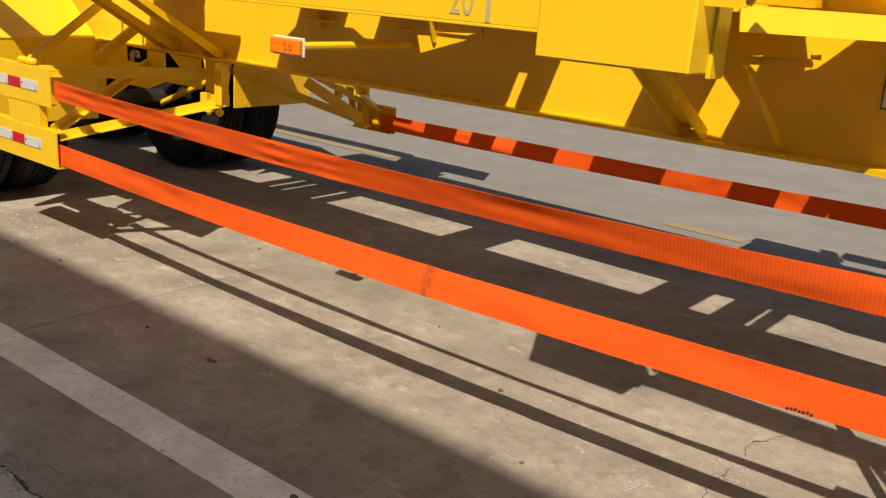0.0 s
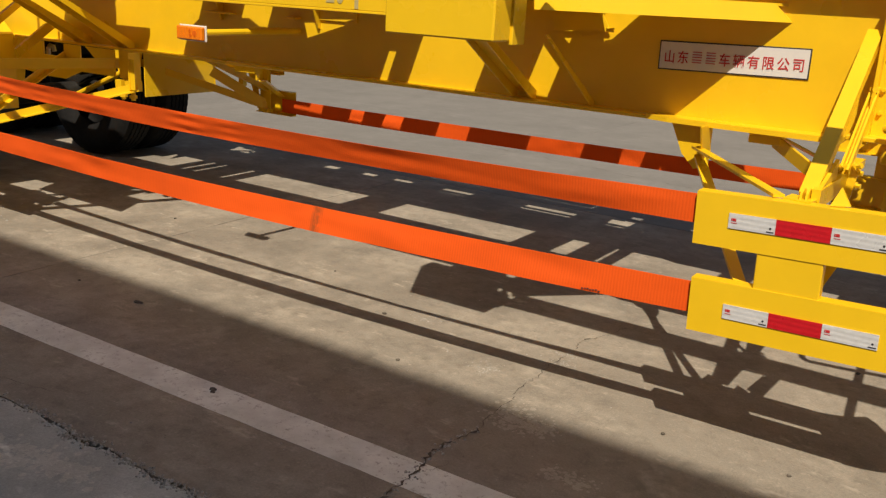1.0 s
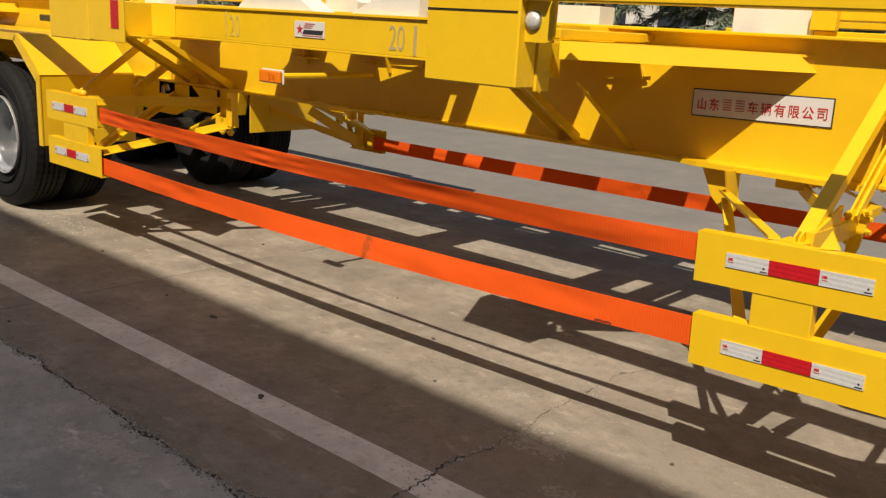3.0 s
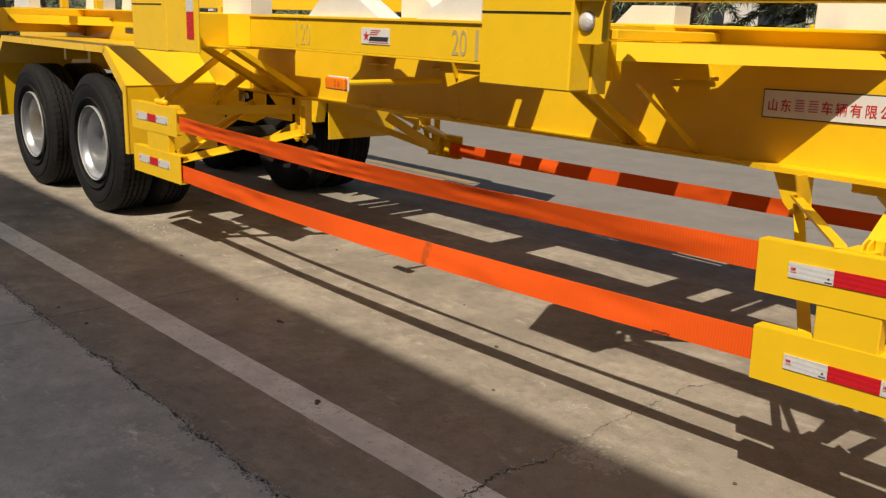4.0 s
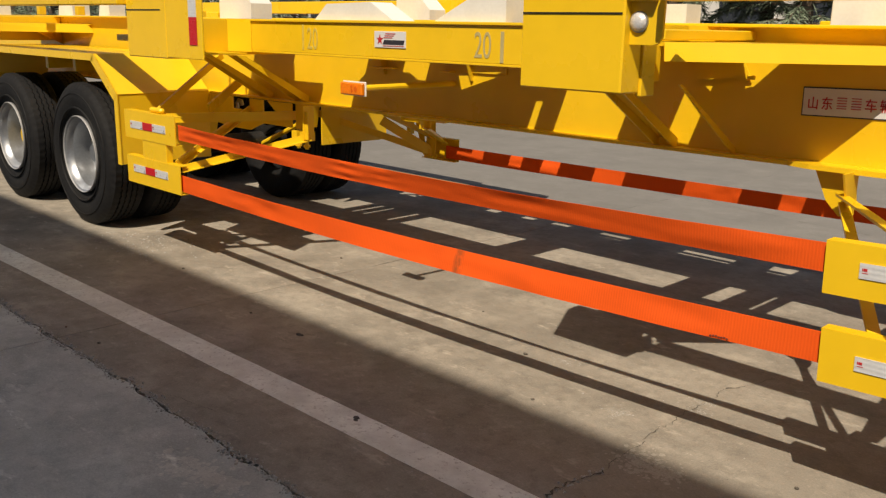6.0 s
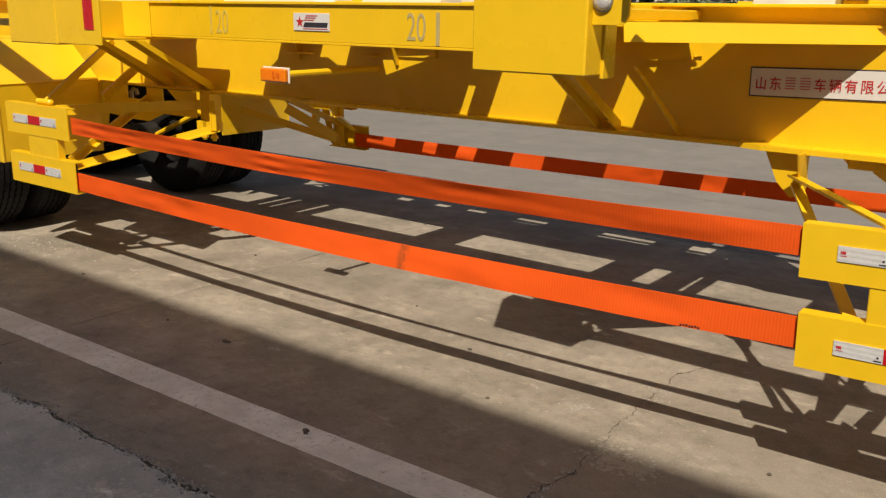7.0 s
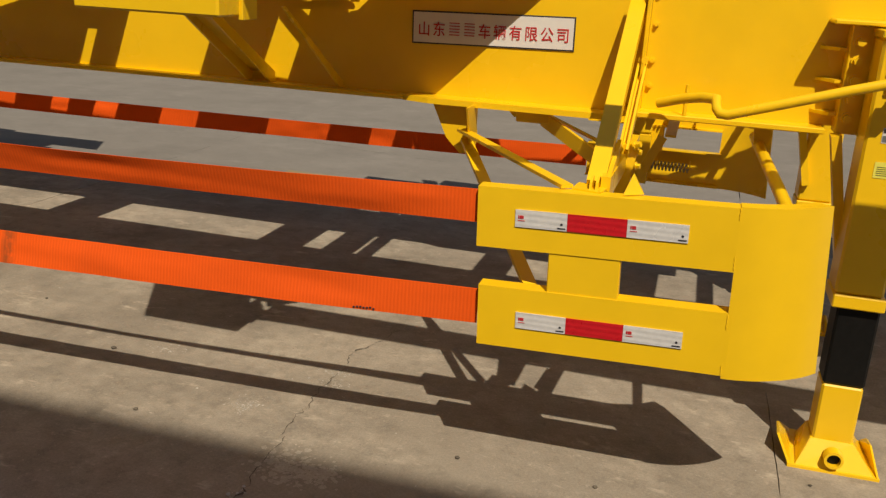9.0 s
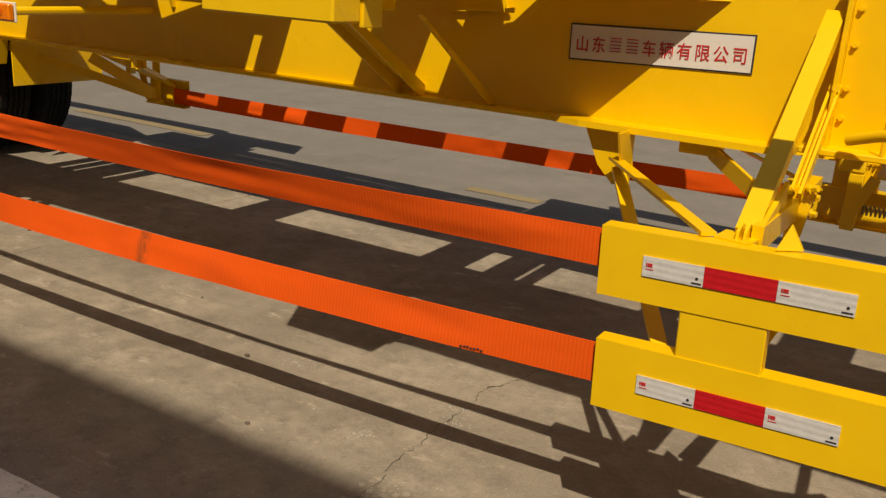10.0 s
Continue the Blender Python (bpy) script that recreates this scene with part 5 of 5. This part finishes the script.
def tyre_bm():
    prof = [(0.270, 0.040), (0.305, 0.028), (0.345, 0.010), (0.40, -0.004), (0.44, -0.006), (0.475, 0.002), (0.50, 0.014), (0.516, 0.028), (0.527, 0.034)]
    half = prof[:]
    grooves = [0.085, 0.125, 0.165, 0.205]
    tread = []
    for g_y in grooves:
        tread += [(0.529, g_y - 0.006), (0.514, g_y - 0.004), (0.514, g_y + 0.004), (0.529, g_y + 0.006)]
    prof = half + tread + [(r, 0.29 - y) for r, y in half[::-1]]
    bm = bmesh.new()
    sides, rings = 240, []
    for k in range(sides):
        a = 2 * math.pi * k / sides
        zig = 0.0045 * (abs((k % 4) - 2) - 1)
        row = []
        for i, (r, y) in enumerate(prof):
            inside = len(half) <= i < len(half) + len(tread)
            shoulder = i in (len(half) - 1, len(half) - 2, len(half) + len(tread), len(half) + len(tread) + 1)
            rr = r - (0.005 if shoulder and k % 4 == 0 else 0)
            row.append(bm.verts.new((rr * math.cos(a), y + (zig if inside else 0), rr * math.sin(a))))
        rings.append(row)
    for k in range(sides):
        p, q = rings[k], rings[(k + 1) % sides]
        for i in range(len(prof) - 1):
            bm.faces.new((p[i], p[i + 1], q[i + 1], q[i]))
    # raised rings on the wall
    return bm


def wheel(parent, hub_paint, hub_label):
    """A twin wheel with its outer face at y = 0, round the origin."""
    ob = part("wheel", tyre_bm(), RUBBER, parent, "black twin truck wheel with silver steel rims", True)
    inner = part("inner_tyre", tyre_bm(), RUBBER, ob, smooth=True)
    inner.location.y = 0.335
    for r in (0.448, 0.345):
        part("wall_ring", lathe([(r - 0.006, 0.003), (r - 0.003, -0.009), (r + 0.003, -0.009), (r + 0.006, 0.003)], 96), RUBBER, ob, smooth=True)
    rim = part("rim", lathe([(0.312, 0.030), (0.312, 0.010), (0.303, 0.006), (0.294, 0.014), (0.287, 0.040), (0.268, 0.060), (0.262, 0.10), (0.264, 0.165), (0.258, 0.195),
                             (0.240, 0.208), (0.210, 0.215), (0.185, 0.214), (0.165, 0.205), (0.14, 0.202), (0.10, 0.202), (0.10, 0.30)], 96), STEEL, ob, "silver steel rim", True)
    for v in rim.data.vertices:
        if math.hypot(v.co.x, v.co.z) > 0.15:
            v.co.x, v.co.z = v.co.x * 0.91, v.co.z * 0.91
    part("rim_flange", lathe([(0.286, 0.016), (0.286, 0.003), (0.282, -0.001), (0.278, 0.003), (0.277, 0.016)], 96), SILVER_EDGE, rim, "bright rolled rim edge", True)
    hub = part("hub", lathe([(0.105, 0.21), (0.105, 0.16), (0.095, 0.135), (0.07, 0.125), (0.062, 0.105), (0.0, 0.102)], 40), hub_paint, ob, hub_label, True)
    for i in range(10):
        a = 2 * math.pi * i / 10
        bm = disc_bolt(bmesh.new(), (0.142 * math.cos(a), 0.202, 0.142 * math.sin(a)), (0, -1, 0), 0.016, 0.04)
        part("wheel_nut", bm, STEEL, ob)
        b = a + math.pi / 10
        part("vent_hole", tube([(0.186 * math.cos(b), 0.203, 0.186 * math.sin(b)), (0.186 * math.cos(b), 0.225, 0.186 * math.sin(b))], 0.020, 14), BLACK, rim)
    part("valve", tube([(0.24, 0.03, 0.05), (0.27, 0.10, 0.02)], 0.005, 6), DARKSTEEL, rim)
    return ob


def running_gear():
    for x in AXLES:
        part("axle", tube([(x, 0.55, 0.53), (x, WIDTH - 0.55, 0.53)], 0.075, 16), DARKSTEEL, trailer, smooth=True)
    for far in (False, True):
        FLIP["on"] = far
        for x in AXLES:
            bm = bmesh.new()
            for i in range(7):
                ln = 0.56 - 0.06 * i
                pts = [(x + ln * s, 0.74, 0.72 - 0.014 * i - 0.10 * (1 - abs(s)) + 0.02) for s in (-1, -0.5, 0, 0.5, 1)]
                for a, b in zip(pts, pts[1:]):
                    add_bar(bm, a, b, 0.075, 0.012)
            part("leaf_spring", bm, DARKSTEEL, trailer)
        for x in (AXLES[0] + 0.66, (AXLES[0] + AXLES[1]) / 2, AXLES[1] - 0.66):
            part("spring_hanger", prism([(x - 0.14, 0.70, 1.02), (x + 0.14, 0.70, 1.02), (x + 0.06, 0.70, 0.70), (x - 0.06, 0.70, 0.70)], (0, 0.09, 0)), YELLOW, trailer)
        part("torque_rod", tube([(AXLES[0] + 0.66, 0.80, 0.74), (AXLES[0] + 0.05, 0.80, 0.50)], 0.022, 10), YELLOW, trailer)
    FLIP["on"] = False


AXLES = (-5.61, -7.02)
for far in (False, True):
    FLIP["on"] = far
    main_beam()
    side_rail()
    corner_box()
    side_guard()
    landing_leg()
    fender()
FLIP["on"] = False
side_marker()
running_gear()
base_wheel = wheel(trailer, YELLOW, "yellow hub cap")
base_wheel.matrix_basis = pose(AXLES[1], 0.035, 0.538, 0, 40, 0) @ Matrix.Scale(1.018, 4)
lead_wheel = wheel(trailer, STEEL, "bare steel hub cap")
lead_wheel.matrix_basis = pose(AXLES[0], 0.035, 0.538) @ Matrix.Scale(1.018, 4)
for x, a in zip(AXLES, (15, 70)):
    copy_thing(base_wheel, pose(x, WIDTH - 0.035, 0.538, 0, a, 180))

# cross members between the beams
for x, w, z0, z1 in ((-8.6, 0.1, 1.15, 1.4), (-7.6, 0.1, 1.15, 1.4), (-6.25, 0.3, 1.1, 1.4), (-5.1, 0.1, 1.2, 1.4), (-2.50, 0.32, 1.46, 1.54),
                     (0.09, 0.15, 1.44, 1.54), (0.7, 0.2, 1.2, 1.5), (1.6, 0.12, 1.2, 1.5), (2.6, 0.12, 1.2, 1.5)):
    part("cross_member", block((x, 0.80, z0), (x + w, WIDTH - 0.80, z1), 0.004), YELLOW, trailer)
# box and beam added out of view to cast the shade beside the leg
front = tagged(part("twistlock_box", block((1.90, -0.15, 1.317), (2.35, -0.035, 1.615), 0.006), YELLOW, trailer), "unseen yellow box and beam added at the front to shade the ground")
part("bolster", block((1.76, -0.033, 1.40), (2.13, WIDTH + 0.033, 1.546), 0.004), YELLOW, front)
part("leg_cross_tube", tube([(1.08, 0.67, 1.05), (1.08, WIDTH - 0.67, 1.05)], 0.04, 14), YELLOW, trailer, smooth=True)
# white guides with a red stripe near the tail
for x0, x1, y0, y1 in ((-8.77, -8.40, 1.24, 1.42), (-7.56, -7.33, 1.14, 1.30), (-9.54, -9.04, 0.73, 0.85)):
    guide = part("container_guide", prism([(x0, y0, 1.563), (x0 + 0.05, y0, 1.735), (x1, y0, 1.735), (x1, y0, 1.563)], (0, y1 - y0, 0), 0.004), WHITE, trailer, "white painted steel guide with a red stripe")
    part("red_stripe", block(((x0 + x1) / 2 - 0.05, y0 - 0.003, 1.690), ((x0 + x1) / 2 + 0.05, y0 - 0.0005, 1.730), 0), TAPE_RED, guide)
    if y0 > 1:
        part("cross_member", block((x0 - 0.05, 0.864, 1.500), (x1 + 0.05, WIDTH - 0.864, 1.562), 0.004), YELLOW, trailer)
# far white guides and the front bolster that show over the beam
part("container_guide", block((-0.90, 2.05, 1.563), (-0.462, 2.30, 1.95), 0.006), WHITE, trailer, "white painted steel guide wedge")
for z0, z1 in ((1.563, 1.600), (1.655, 1.745)):
    part("bolster", block((-0.455, 2.05, z0), (1.2, 2.30, z1), 0.004), YELLOW, trailer)
part("bolster", block((-0.4555, 1.98, 1.601), (-0.33, 2.04, 1.745), 0.004), YELLOW, trailer)

# maker's plate on the near web, its red characters as plain strokes
sign = part("sign_plate", block((-0.455, 0.7815, 1.220), (0.120, 0.7855, 1.333), 0.001), INK, trailer, "white company plate with red characters and black rim")
part("sign_face", block((-0.450, 0.7800, 1.225), (0.115, 0.7813, 1.328), 0), PLATE, sign)
for text, first in (("\u5c71\u4e1c", 0), ("\u8f66\u8f86\u6709\u9650\u516c\u53f8", 4)):
    for k, char in enumerate(text):
        lettering("red_character", char, 0.052, 0.90, pose(-0.434 + (first + k) * 0.0545, 0.7790, 1.252, 90), RED, sign, 0.007)
sign.matrix_basis = Matrix.Translation((-0.17, 0, 1.276)) @ pose(0, 0, 0, 0, -1.1, 0) @ Matrix.Translation((0.17, 0, -1.276))
for first in (2, 3):
    bm = bmesh.new()
    cx, z0 = -0.430 + first * 0.0545, 1.250
    for z in (0.003, 0.013, 0.023, 0.033, 0.043):
        add_box(bm, (cx + 0.002, 0.7785, z0 + z), (cx + 0.039, 0.7797, z0 + z + 0.003))
    part("red_bars", bm, RED, sign)
